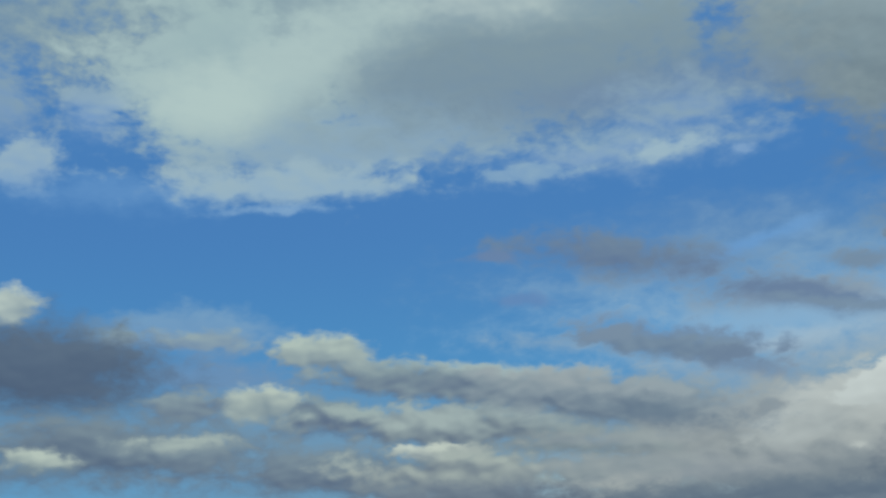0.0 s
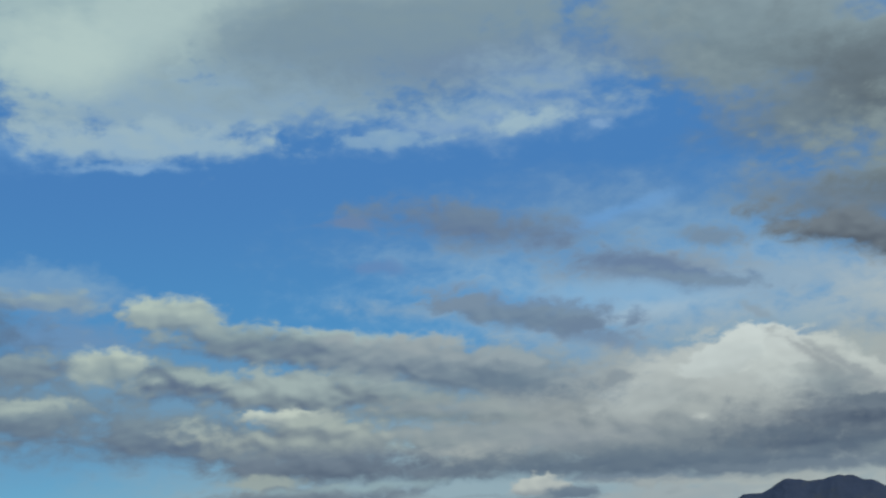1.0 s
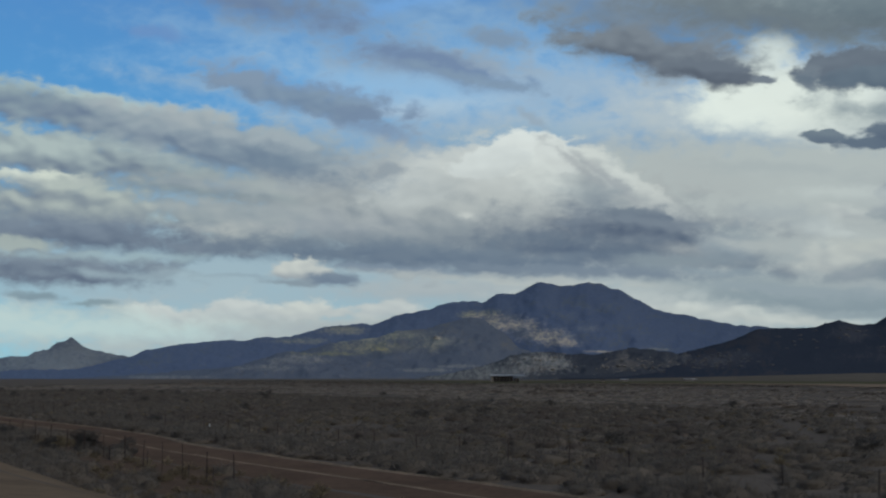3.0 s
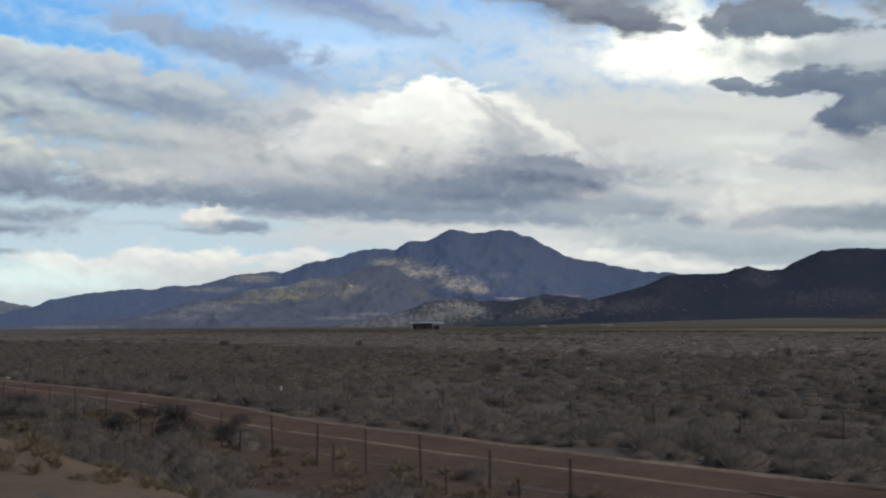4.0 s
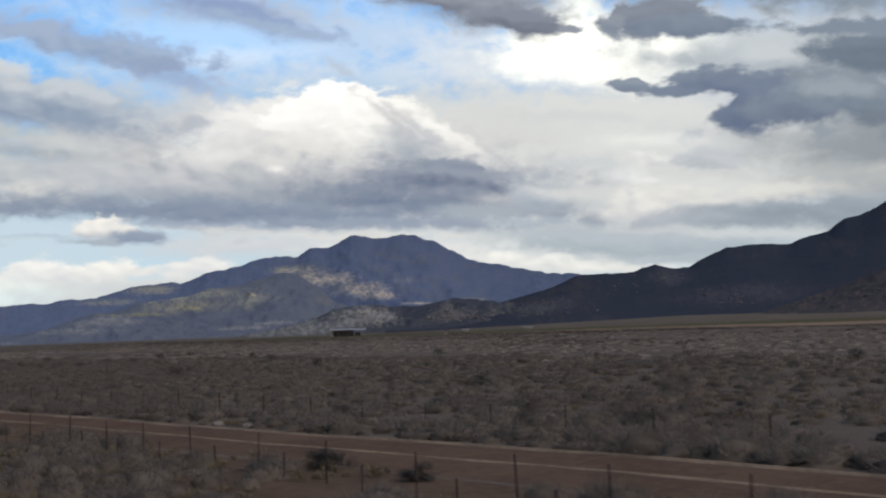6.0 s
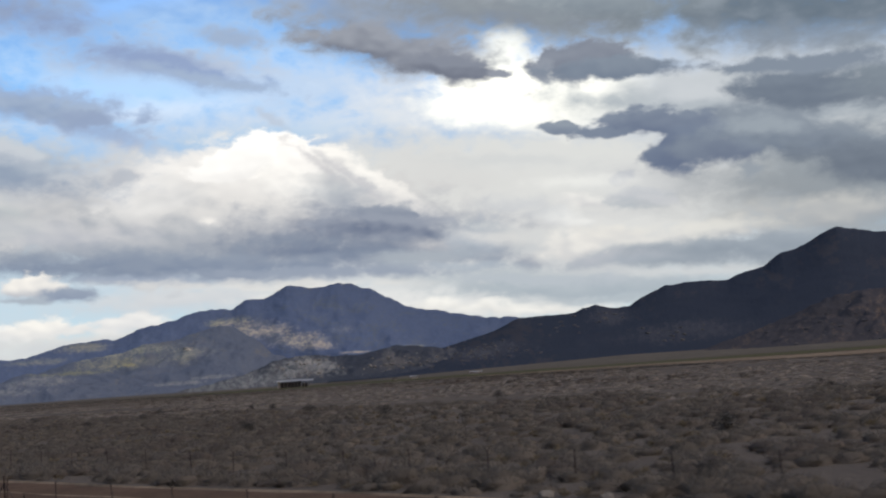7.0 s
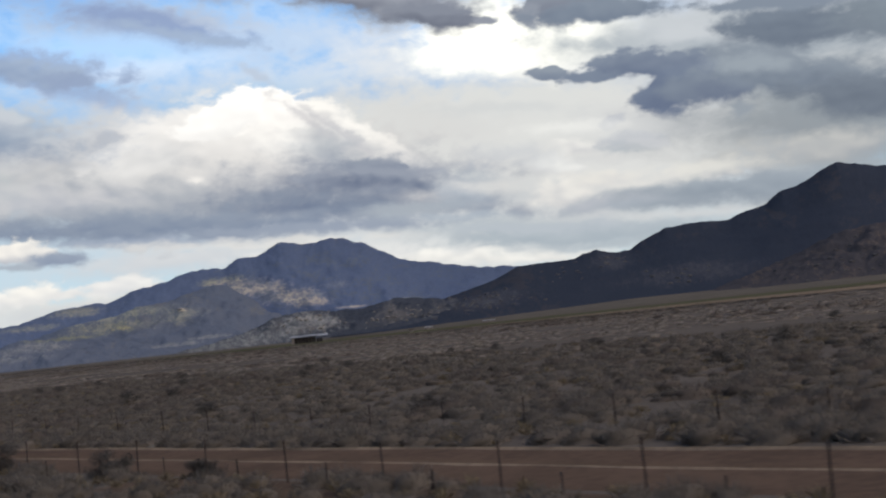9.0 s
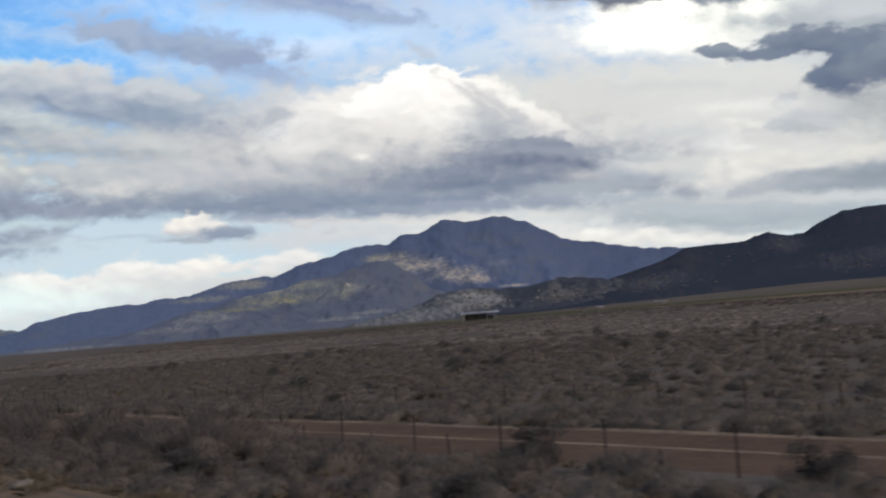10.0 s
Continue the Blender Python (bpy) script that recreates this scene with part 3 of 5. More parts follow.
cloud(-30.33, 5.52, 4.12, 0.62, -1.2, (0.305, 0.319, 0.316), (0.240, 0.260, 0.274), 0.8, 1, 1.3, 0.85)
cloud(-32.75, 4.17, 5.38, 0.58, -2.7, (0.189, 0.226, 0.261), (0.145, 0.179, 0.215), 0.6, 1, 1.3, 0.95)
cloud(-41.93, 4.93, 1.39, 0.55, -4.0, (0.533, 0.536, 0.498), (0.364, 0.380, 0.386), 0.5, 1.2, 1.3, 0.9)
cloud(-41.60, 6.10, 0.99, 0.49, -4.2, (0.478, 0.500, 0.493), (0.345, 0.364, 0.378), 0.7, 1.4, 1.3, 0.8)
cloud(-44.17, 8.88, 3.25, 0.30, -6.9, (0.345, 0.372, 0.382), (0.345, 0.372, 0.382), 1, 1.4, 1.3, 0.6)
cloud(-40.51, 7.63, 2.47, 0.29, -2.5, (0.488, 0.510, 0.498), (0.488, 0.510, 0.498), 1, 1.4, 1.3, 0.6)
cloud(-43.55, 6.86, 1.75, 0.49, -9.9, (0.337, 0.364, 0.382), (0.305, 0.333, 0.362), 1, 1.5, 1.3, 0.7)
cloud(-45.63, 5.63, 1.25, 0.75, -3.7, (0.265, 0.301, 0.342), (0.228, 0.273, 0.316), 0.9, 1.5, 1.3, 0.75)
cloud(-44.39, 5.55, 2.00, 0.35, -11.8, (0.403, 0.417, 0.411), (0.403, 0.417, 0.411), 0.9, 1.5, 1.3, 0.7)
cloud(-39.80, 5.22, 1.72, 0.44, -4.3, (0.446, 0.452, 0.428), (0.371, 0.384, 0.386), 0.7, 1.4, 1.3, 0.8)
cloud(-36.01, 5.30, 2.65, 0.34, -1.6, (0.428, 0.439, 0.419), (0.428, 0.439, 0.419), 0.9, 1.5, 1.3, 0.7)
cloud(-43.01, 3.59, 4.22, 0.25, -3.9, (0.271, 0.308, 0.342), (0.271, 0.308, 0.342), 0.9, 1.5, 1.3, 0.7)
cloud(-46.47, 4.39, 1.75, 0.22, -3.6, (0.240, 0.283, 0.324), (0.240, 0.283, 0.324), 0.9, 1.5, 1.3, 0.7)
cloud(-30.58, 13.18, 3.88, 0.94, -7.8, (0.145, 0.179, 0.218), (0.115, 0.147, 0.189), 0.9, 1.3, 1.3, 0.75)


def sky_material(name, west, east, low, high_to):
    """Blue sky with the clouds that reach the bearings from west to east and the elevations from low to high_to."""
    m, t = material(name)
    co = node(t, "ShaderNodeTexCoord").outputs["Object"]
    unit = node(t, "ShaderNodeVectorMath", op="NORMALIZE", i0=node(t, "ShaderNodeVectorMath", op="SUBTRACT", i0=co, i1=(0, 0, EYE_Z)).outputs[0]).outputs[0]
    sep = node(t, "ShaderNodeSeparateXYZ", i0=unit)
    bearing = calc(t, "MULTIPLY", calc(t, "ARCTAN2", sep.outputs[0], sep.outputs[1]), 180 / math.pi)
    height = calc(t, "MULTIPLY", calc(t, "ARCSINE", sep.outputs[2]), 180 / math.pi)
    flatmap = node(t, "ShaderNodeCombineXYZ", i0=bearing, i1=height).outputs[0]
    stretch = node(t, "ShaderNodeVectorMath", op="MULTIPLY", i0=flatmap, i1=(0.6, 1.0, 1.0)).outputs[0]
    # swirls of the air bend every outline, puffs break it up, and the puffs' upper right sides are lit
    swirl = node(t, "ShaderNodeTexNoise", Vector=stretch, Scale=0.45, Detail=4.0, Roughness=0.55)
    swirled = node(t, "ShaderNodeVectorMath", op="SUBTRACT", i0=swirl.outputs["Color"], i1=(0.5, 0.5, 0.5)).outputs[0]
    bent = node(t, "ShaderNodeVectorMath", op="MULTIPLY_ADD", i0=swirled, i1=(1.5, 0.8, 0.0), i2=flatmap).outputs[0]
    curl = node(t, "ShaderNodeTexNoise", Vector=stretch, Scale=1.5, Detail=4.0, Roughness=0.52)
    curls = node(t, "ShaderNodeVectorMath", op="SUBTRACT", i0=curl.outputs["Color"], i1=(0.5, 0.5, 0.5)).outputs[0]
    bent = node(t, "ShaderNodeVectorMath", op="MULTIPLY_ADD", i0=curls, i1=(0.9, 0.5, 0.0), i2=bent).outputs[0]
    curled = node(t, "ShaderNodeVectorMath", op="MULTIPLY_ADD", i0=swirled, i1=(0.7, 0.7, 0.0), i2=stretch).outputs[0]
    lifted = node(t, "ShaderNodeVectorMath", op="ADD", i0=curled, i1=(0.12, 0.24, 0.0)).outputs[0]

    def billows(v, finest):
        """Soft cauliflower heads and torn edges, down to the finest folds that are asked for."""
        n = node(t, "ShaderNodeTexVoronoi", Vector=v, Scale=0.8, Detail=finest * 0.5, Roughness=0.55)
        n.feature, n.normalize = "SMOOTH_F1", True
        n.inputs["Smoothness"].default_value = 0.6
        return calc(t, "MULTIPLY_ADD", n.outputs["Distance"], -0.55, calc(t, "MULTIPLY_ADD", grain(t, v, 0.7, finest, 0.57), 0.75, 0.27))

    fine = node(t, "ShaderNodeVectorMath", op="MULTIPLY", i0=curled, i1=(2.6, 2.6, 1.0)).outputs[0]
    puffs = calc(t, "SUBTRACT", calc(t, "MULTIPLY_ADD", billows(fine, 3.0), 0.5, billows(curled, 4.0)), 0.75)
    here = billows(curled, 2.0)
    folds = calc(t, "SUBTRACT", here, 0.5)
    lit = calc(t, "SUBTRACT", here, billows(lifted, 2.0))
    air = blend(t, ramp(t, height, 1.0, 9.0), (0.25, 0.49, 0.60), (0.098, 0.29, 0.55))
    air = blend(t, ramp(t, height, 8.0, 20.0), air, (0.078, 0.205, 0.475))
    for az, el, wide, high, tilt, top, base, soft, ragged, flat, cover in CLOUDS:
        reach = 1.08 * (1.05 + 0.55 * soft + 0.55 * ragged)
        lean = abs(math.sin(radians(tilt))) * wide
        if az + wide * reach + 0.8 < west or az - wide * reach - 0.8 > east or el + (high + lean) * reach + 0.5 < low or el - (high + lean) * reach - 0.5 > high_to:
            continue
        n = node(t, "ShaderNodeGroup")
        n.node_tree = cloud_tree
        for key, value in (("Below", air), ("Place", bent), ("Puffs", puffs), ("Folds", folds), ("Lit", lit), ("Centre", (az, el, 0)), ("Tilt", (0, 0, radians(tilt))),
                           ("Size", (wide * 1.08, high * 1.08, 1)), ("Top", (*top, 1)), ("Base", (*base, 1)), ("Soft", soft), ("Ragged", ragged), ("Flat", flat), ("Cover", cover)):
            if isinstance(value, bpy.types.NodeSocket):
                t.links.new(value, n.inputs[key])
            else:
                n.inputs[key].default_value = value
        air = n.outputs[0]
    glow = node(t, "ShaderNodeEmission", Color=air, Strength=1.0)
    node(t, "ShaderNodeOutputMaterial", Surface=glow.outputs[0])
    m.cycles.emission_sampling = "NONE"
    return m


R_SKY = 4854.0
az_d = np.linspace(-112, -8, 105)
el_d = np.linspace(-1.5, 36, 76)
az_g, el_g = np.meshgrid(np.radians(az_d), np.radians(el_d), indexing="ij")
sky_v = np.stack([R_SKY * np.sin(az_g) * np.cos(el_g), R_SKY * np.cos(az_g) * np.cos(el_g), EYE_Z + R_SKY * np.sin(el_g)], -1).reshape(-1, 3)
EDGES = (-112, -83, -75, -69, -64, -60, -57, -54, -51, -48, -46, -44, -42, -40, -38, -36, -33, -8)
BANDS = (-1.5, 2.5, 4.5, 5.5, 6.5, 7.5, 8.5, 10.5, 12.5, 17, 36)
sky_mats = [sky_material("cloudy_sky", w, e, lo, hi) for w, e in zip(EDGES, EDGES[1:]) for lo, hi in zip(BANDS, BANDS[1:])]
backdrop = array_object("backdrop", sky_v, grid_faces(105, 76), sky_mats[0], True)
for m in sky_mats[1:]:
    backdrop.data.materials.append(m)
slot_az = np.searchsorted(EDGES, az_d[:-1] + 0.5) - 1
slot_el = np.searchsorted(BANDS, el_d[:-1] + 0.25) - 1
backdrop.data.polygons.foreach_set("material_index", (slot_az[:, None] * (len(BANDS) - 1) + slot_el[None, :]).ravel().astype(np.int32))
tagged(backdrop, "deep blue sky with broken white and grey clouds", "sky", kind="structure")


# ---- materials of the land ----
def land_material(name, soil, scrub, rock, scrub_cover, rock_cover, size, bare=(), relief=0.45, slope=True):
    """Stony slope: soil, dark scrub in drifts and dots, pale rock in outcrops; size: metres of the main drifts. bare:
    lighter patches, sunlight painted on the slope as well as stony washes, each by bearing, range, height, half sizes
    across, in depth and in height, colour and cover.
    """
    m, t = material(name)
    co = node(t, "ShaderNodeTexCoord").outputs["Object"]
    way = co
    if slope:  # drifts and stones follow the slope: they vary by bearing and by height
        sep = node(t, "ShaderNodeSeparateXYZ", i0=co)
        out = calc(t, "DIVIDE", 3000.0, calc(t, "SQRT", calc(t, "MULTIPLY_ADD", sep.outputs[0], sep.outputs[0], calc(t, "MULTIPLY", sep.outputs[1], sep.outputs[1]))))
        way = node(t, "ShaderNodeCombineXYZ", i0=calc(t, "MULTIPLY", sep.outputs[0], out), i1=calc(t, "MULTIPLY", sep.outputs[1], out), i2=calc(t, "MULTIPLY", sep.outputs[2], 1.3)).outputs[0]
    big = grain(t, way, 1.0 / size, 5.0, 0.6, 0.4)
    mid = grain(t, way, 7.0 / size, 5.0, 0.65)
    fine = grain(t, way, 34.0 / size, 4.0, 0.7)
    drift = calc(t, "MULTIPLY_ADD", mid, 0.7, big)
    drift = calc(t, "MULTIPLY_ADD", fine, 0.55, drift)
    drift = calc(t, "SUBTRACT", drift, 0.625)
    veg = ramp(t, drift, 0.58 - scrub_cover * 0.3, 0.70 - scrub_cover * 0.3)
    stony = calc(t, "ADD", calc(t, "MULTIPLY", mid, 0.5), calc(t, "MULTIPLY", fine, 0.5))
    crag = calc(t, "MULTIPLY", ramp(t, stony, 0.62 - rock_cover * 0.2, 0.74 - rock_cover * 0.2), ramp(t, grain(t, way, 2.3 / size, 3.0), 0.42, 0.62))
    col = blend(t, ramp(t, mid, 0.3, 0.7), tuple(c * 0.8 for c in soil), soil)
    col = blend(t, crag, col, rock)
    col = blend(t, veg, col, blend(t, ramp(t, fine, 0.3, 0.7), tuple(c * 0.9 for c in scrub), scrub))
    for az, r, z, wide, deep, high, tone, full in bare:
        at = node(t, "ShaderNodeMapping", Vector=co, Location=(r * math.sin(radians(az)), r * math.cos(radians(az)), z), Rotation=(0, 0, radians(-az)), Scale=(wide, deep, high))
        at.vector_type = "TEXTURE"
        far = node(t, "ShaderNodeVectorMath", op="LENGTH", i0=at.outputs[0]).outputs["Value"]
        # soft-edged patch colour: painted sunlight on some slopes, pale stone on others
        sun_or_stone = ramp(t, calc(t, "ADD", calc(t, "SUBTRACT", 1.0, far), calc(t, "MULTIPLY", calc(t, "SUBTRACT", drift, 0.5), 2.0)), -0.15, 0.85)
        patch = calc(t, "MULTIPLY", sun_or_stone, calc(t, "MULTIPLY_ADD", ramp(t, stony, 0.40, 0.60), 0.7, 0.3))
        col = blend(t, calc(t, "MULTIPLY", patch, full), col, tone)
    b = node(t, "ShaderNodeBsdfPrincipled", **{"Base Color": col, "Roughness": 1.0, "Specular IOR Level": 0.0})
    bump = node(t, "ShaderNodeBump", Strength=relief, Distance=size * 0.04, Height=calc(t, "ADD", mid, calc(t, "MULTIPLY", fine, 0.5)))
    t.links.new(bump.outputs[0], b.inputs["Normal"])
    node(t, "ShaderNodeOutputMaterial", Surface=b.outputs[0])
    return m


# ---- mountains ----
def mountain(name, knots, r_crest, r_front, r_back, foot, mat, label, spurs=14.0, relief=0.22, step=0.07, rows=56, rough=3.0, lean=1.7):
    """A range that rises round the plain: knots give its crest as (bearing, rise in degrees) at r_crest metres, its front runs down to r_front."""
    az = np.arange(knots[0][0], knots[-1][0], step)
    el = np.interp(az, [k[0] for k in knots], [k[1] for k in knots])
    pad = np.pad(el, 1, mode="edge")
    el = sum(w * pad[i:i + len(el)] for i, w in enumerate((0.25, 0.5, 0.25)))
    crest = EYE_Z + r_crest * np.tan(np.radians(el))
    win = np.hanning(71) / np.hanning(71).sum()
    swell = np.convolve(np.pad(crest, 35, mode="edge"), win, mode="valid")  # the broad shape, without the crest's notches
    seed = len(name) * 7.3 + r_crest * 0.01
    v = np.concatenate([np.linspace(0, 1, rows), np.linspace(1.12, 2.0, 8)])
    verts = np.empty((len(az), len(v), 3))
    for i, a in enumerate(az):
        sa, ca = math.sin(radians(a)), math.cos(radians(a))
        full, broad = max(crest[i] - foot, 1.0), max(swell[i] - foot, 1.0)
        jag = noise.fractal(Vector((a * 2.6, seed, 0)), 0.9, 2.1, 5) * rough
        for j, w in enumerate(v):
            h = full
            if w <= 1:
                h = broad + (full - broad) * w ** 5
                r = r_front + (r_crest - r_front) * w
                p = Vector((r * sa, r * ca, seed)) * (spurs * 0.0002)
                p += noise.noise_vector(p * 0.7) * 0.35
                rib = 1 - abs(noise.fractal(p, 0.85, 2.1, 5)) * 1.9
                g = 0.08 * w + 0.92 * w ** lean
                z = foot + h * g + h * relief * (rib - 0.45) * (4 * w * (1 - w)) ** 0.8 * (0.35 + 0.65 * w)
                z += (noise.fractal(Vector((r * sa, r * ca, seed)) * 0.016, 0.8, 2.1, 3) * rough * 0.5) * min(1, 4 * w) + jag * w ** 9
            else:
                r = r_crest + (r_back - r_crest) * (w - 1)
                z = foot + h * (1 - (w - 1) * 0.8) + jag * (2 - w)
            verts[i, j] = (r * sa, r * ca, max(z, foot - 2.0))
    ob = array_object(name, verts.reshape(-1, 3), grid_faces(len(az), len(v)), mat, True)
    tagged(ob, label, "mountain")
    return ob, verts


# TAN and OLIVE mostly paint sunlit ground between cloud shadows; WASH is pale stone
TAN, OLIVE, WASH, GREY = (0.44, 0.36, 0.265), (0.252, 0.234, 0.178), (0.225, 0.212, 0.195), (0.24, 0.23, 0.22)
# blue distance haze is mixed into these soil and scrub colours
wooded = land_material("hazy_wooded_slope", (0.116, 0.132, 0.170), (0.088, 0.108, 0.164), (0.16, 0.16, 0.17), 0.97, 0.1, 330.0,
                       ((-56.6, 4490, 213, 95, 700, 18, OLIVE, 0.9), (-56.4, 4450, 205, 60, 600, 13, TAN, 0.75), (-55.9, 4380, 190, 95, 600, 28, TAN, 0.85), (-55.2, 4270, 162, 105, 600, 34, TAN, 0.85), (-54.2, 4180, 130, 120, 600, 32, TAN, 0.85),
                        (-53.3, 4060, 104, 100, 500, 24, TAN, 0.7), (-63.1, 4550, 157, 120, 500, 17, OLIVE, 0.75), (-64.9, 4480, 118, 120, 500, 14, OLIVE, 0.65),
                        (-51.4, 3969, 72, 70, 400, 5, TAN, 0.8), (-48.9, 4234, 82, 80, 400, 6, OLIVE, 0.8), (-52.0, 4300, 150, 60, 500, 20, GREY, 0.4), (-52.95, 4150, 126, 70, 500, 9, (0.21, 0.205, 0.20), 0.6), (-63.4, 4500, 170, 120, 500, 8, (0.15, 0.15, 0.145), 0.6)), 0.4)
# a weaker blue haze tints the foothill; its olive and yellow are painted sunlight
foot_mat = land_material("hazy_foothill_slope", (0.140, 0.138, 0.147), (0.096, 0.106, 0.133), (0.20, 0.19, 0.175), 0.92, 0.15, 220.0,
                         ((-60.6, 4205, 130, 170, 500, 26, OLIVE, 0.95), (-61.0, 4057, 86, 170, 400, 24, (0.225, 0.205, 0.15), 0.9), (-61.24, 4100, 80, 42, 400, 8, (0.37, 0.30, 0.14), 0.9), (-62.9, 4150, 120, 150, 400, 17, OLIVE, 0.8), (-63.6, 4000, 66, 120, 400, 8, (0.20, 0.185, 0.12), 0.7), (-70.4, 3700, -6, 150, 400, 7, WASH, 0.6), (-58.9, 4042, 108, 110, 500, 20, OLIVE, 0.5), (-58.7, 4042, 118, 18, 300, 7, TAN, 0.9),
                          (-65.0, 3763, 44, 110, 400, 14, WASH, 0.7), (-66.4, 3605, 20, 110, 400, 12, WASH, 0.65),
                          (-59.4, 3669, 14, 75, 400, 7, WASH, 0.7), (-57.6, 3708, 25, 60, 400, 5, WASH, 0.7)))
knoll_mat = land_material("rocky_knoll", (0.084, 0.080, 0.082), (0.044, 0.048, 0.058), (0.27, 0.24, 0.215), 0.80, 0.65, 75.0, ((-54.3, 2750, 26, 80, 500, 30, (0.235, 0.218, 0.196), 0.95), (-56.0, 2750, 6, 110, 600, 22, (0.20, 0.192, 0.180), 1.0), (-58.2, 2750, -4, 110, 600, 14, (0.17, 0.162, 0.15), 1.0), (-53.2, 2700, 30, 40, 500, 16, WASH, 0.7)))
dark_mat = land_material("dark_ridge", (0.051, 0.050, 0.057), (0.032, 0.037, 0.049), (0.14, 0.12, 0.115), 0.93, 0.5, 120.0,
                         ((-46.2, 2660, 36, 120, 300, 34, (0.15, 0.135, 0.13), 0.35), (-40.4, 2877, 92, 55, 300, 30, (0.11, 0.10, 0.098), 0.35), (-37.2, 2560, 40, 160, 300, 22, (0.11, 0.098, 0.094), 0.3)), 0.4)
spur_mat = land_material("stony_spur", (0.105, 0.080, 0.069), (0.050, 0.046, 0.049), (0.22, 0.18, 0.155), 0.72, 0.4, 120.0)
# the farthest peak: haze painted in as pale blue-grey soil and scrub
far_mat = land_material("hazy_far_slope", (0.16, 0.175, 0.20), (0.11, 0.125, 0.155), (0.26, 0.26, 0.26), 0.5, 0.4, 300.0)

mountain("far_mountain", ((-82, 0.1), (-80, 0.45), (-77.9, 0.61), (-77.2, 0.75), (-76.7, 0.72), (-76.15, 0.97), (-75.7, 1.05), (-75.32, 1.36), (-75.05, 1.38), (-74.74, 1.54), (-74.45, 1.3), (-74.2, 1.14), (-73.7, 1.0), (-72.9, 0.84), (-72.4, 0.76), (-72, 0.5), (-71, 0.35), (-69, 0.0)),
         4760, 4640, 4800, -24.0, far_mat, "small rocky peak in hazy pale blue-grey far beyond the plain", rough=5.0)
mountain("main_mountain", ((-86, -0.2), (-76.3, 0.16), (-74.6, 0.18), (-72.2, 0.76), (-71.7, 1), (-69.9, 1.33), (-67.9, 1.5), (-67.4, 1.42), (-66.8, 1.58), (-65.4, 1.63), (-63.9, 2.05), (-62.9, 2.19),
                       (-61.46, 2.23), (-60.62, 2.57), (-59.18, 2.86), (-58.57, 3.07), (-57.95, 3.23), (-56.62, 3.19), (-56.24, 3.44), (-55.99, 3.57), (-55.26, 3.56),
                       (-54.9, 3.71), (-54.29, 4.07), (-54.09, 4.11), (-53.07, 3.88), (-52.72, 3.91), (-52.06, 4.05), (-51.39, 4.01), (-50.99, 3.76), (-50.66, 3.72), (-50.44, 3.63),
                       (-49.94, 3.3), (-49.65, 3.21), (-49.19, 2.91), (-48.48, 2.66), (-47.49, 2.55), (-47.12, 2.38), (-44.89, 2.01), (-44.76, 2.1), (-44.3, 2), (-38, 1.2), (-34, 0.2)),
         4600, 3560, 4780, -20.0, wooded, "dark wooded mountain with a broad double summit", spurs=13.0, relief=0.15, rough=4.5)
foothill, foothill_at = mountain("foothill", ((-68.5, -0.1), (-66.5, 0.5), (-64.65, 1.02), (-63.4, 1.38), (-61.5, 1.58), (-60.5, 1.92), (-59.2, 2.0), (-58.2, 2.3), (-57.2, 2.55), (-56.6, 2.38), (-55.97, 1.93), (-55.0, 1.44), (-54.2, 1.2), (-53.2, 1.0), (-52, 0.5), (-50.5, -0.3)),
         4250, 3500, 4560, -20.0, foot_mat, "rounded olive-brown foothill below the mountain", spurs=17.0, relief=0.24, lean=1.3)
mountain("low_hill", ((-76, -0.3), (-70.3, 0.08), (-67.6, 0.34), (-65.4, 1.0), (-63.8, 0.81), (-62.3, 0.63), (-59.7, 0.46), (-58.5, 0.16), (-55.6, -0.2), (-54, -0.35)),
         3900, 3300, 4240, -20.0, foot_mat, "low dry hill with pale stony washes", spurs=30.0, relief=0.35, lean=1.2)
knoll, knoll_at = mountain("rocky_knoll", ((-60.5, -0.35), (-58.6, -0.1), (-57.2, 0.16), (-56.1, 0.48), (-55.3, 0.75), (-54.6, 0.92), (-53.7, 0.99), (-52.9, 0.88), (-51.3, 0.85), (-50.4, 1.03), (-49.8, 1.12), (-49.0, 1.08), (-48.4, 0.96), (-47.6, 0.82), (-45, 0.75), (-42, 0.5), (-38, 0.1)),
         2900, 2450, 3200, -15.0, knoll_mat, "rocky knoll with pale boulders and dark scrub", spurs=38.0, relief=0.35, lean=1.1, rough=2.5)
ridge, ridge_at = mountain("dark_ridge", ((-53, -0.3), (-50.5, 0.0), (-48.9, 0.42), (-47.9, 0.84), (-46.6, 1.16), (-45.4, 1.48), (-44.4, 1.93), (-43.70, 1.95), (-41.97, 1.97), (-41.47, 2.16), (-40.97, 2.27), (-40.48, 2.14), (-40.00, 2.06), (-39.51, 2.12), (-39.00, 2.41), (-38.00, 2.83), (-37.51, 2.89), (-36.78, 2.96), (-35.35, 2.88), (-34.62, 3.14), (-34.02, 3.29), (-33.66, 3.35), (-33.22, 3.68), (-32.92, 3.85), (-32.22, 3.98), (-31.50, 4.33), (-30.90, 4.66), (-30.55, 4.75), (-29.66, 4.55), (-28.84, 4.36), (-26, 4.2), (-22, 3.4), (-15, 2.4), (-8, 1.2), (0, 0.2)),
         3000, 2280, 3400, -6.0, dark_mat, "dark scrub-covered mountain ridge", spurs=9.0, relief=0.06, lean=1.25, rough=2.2)
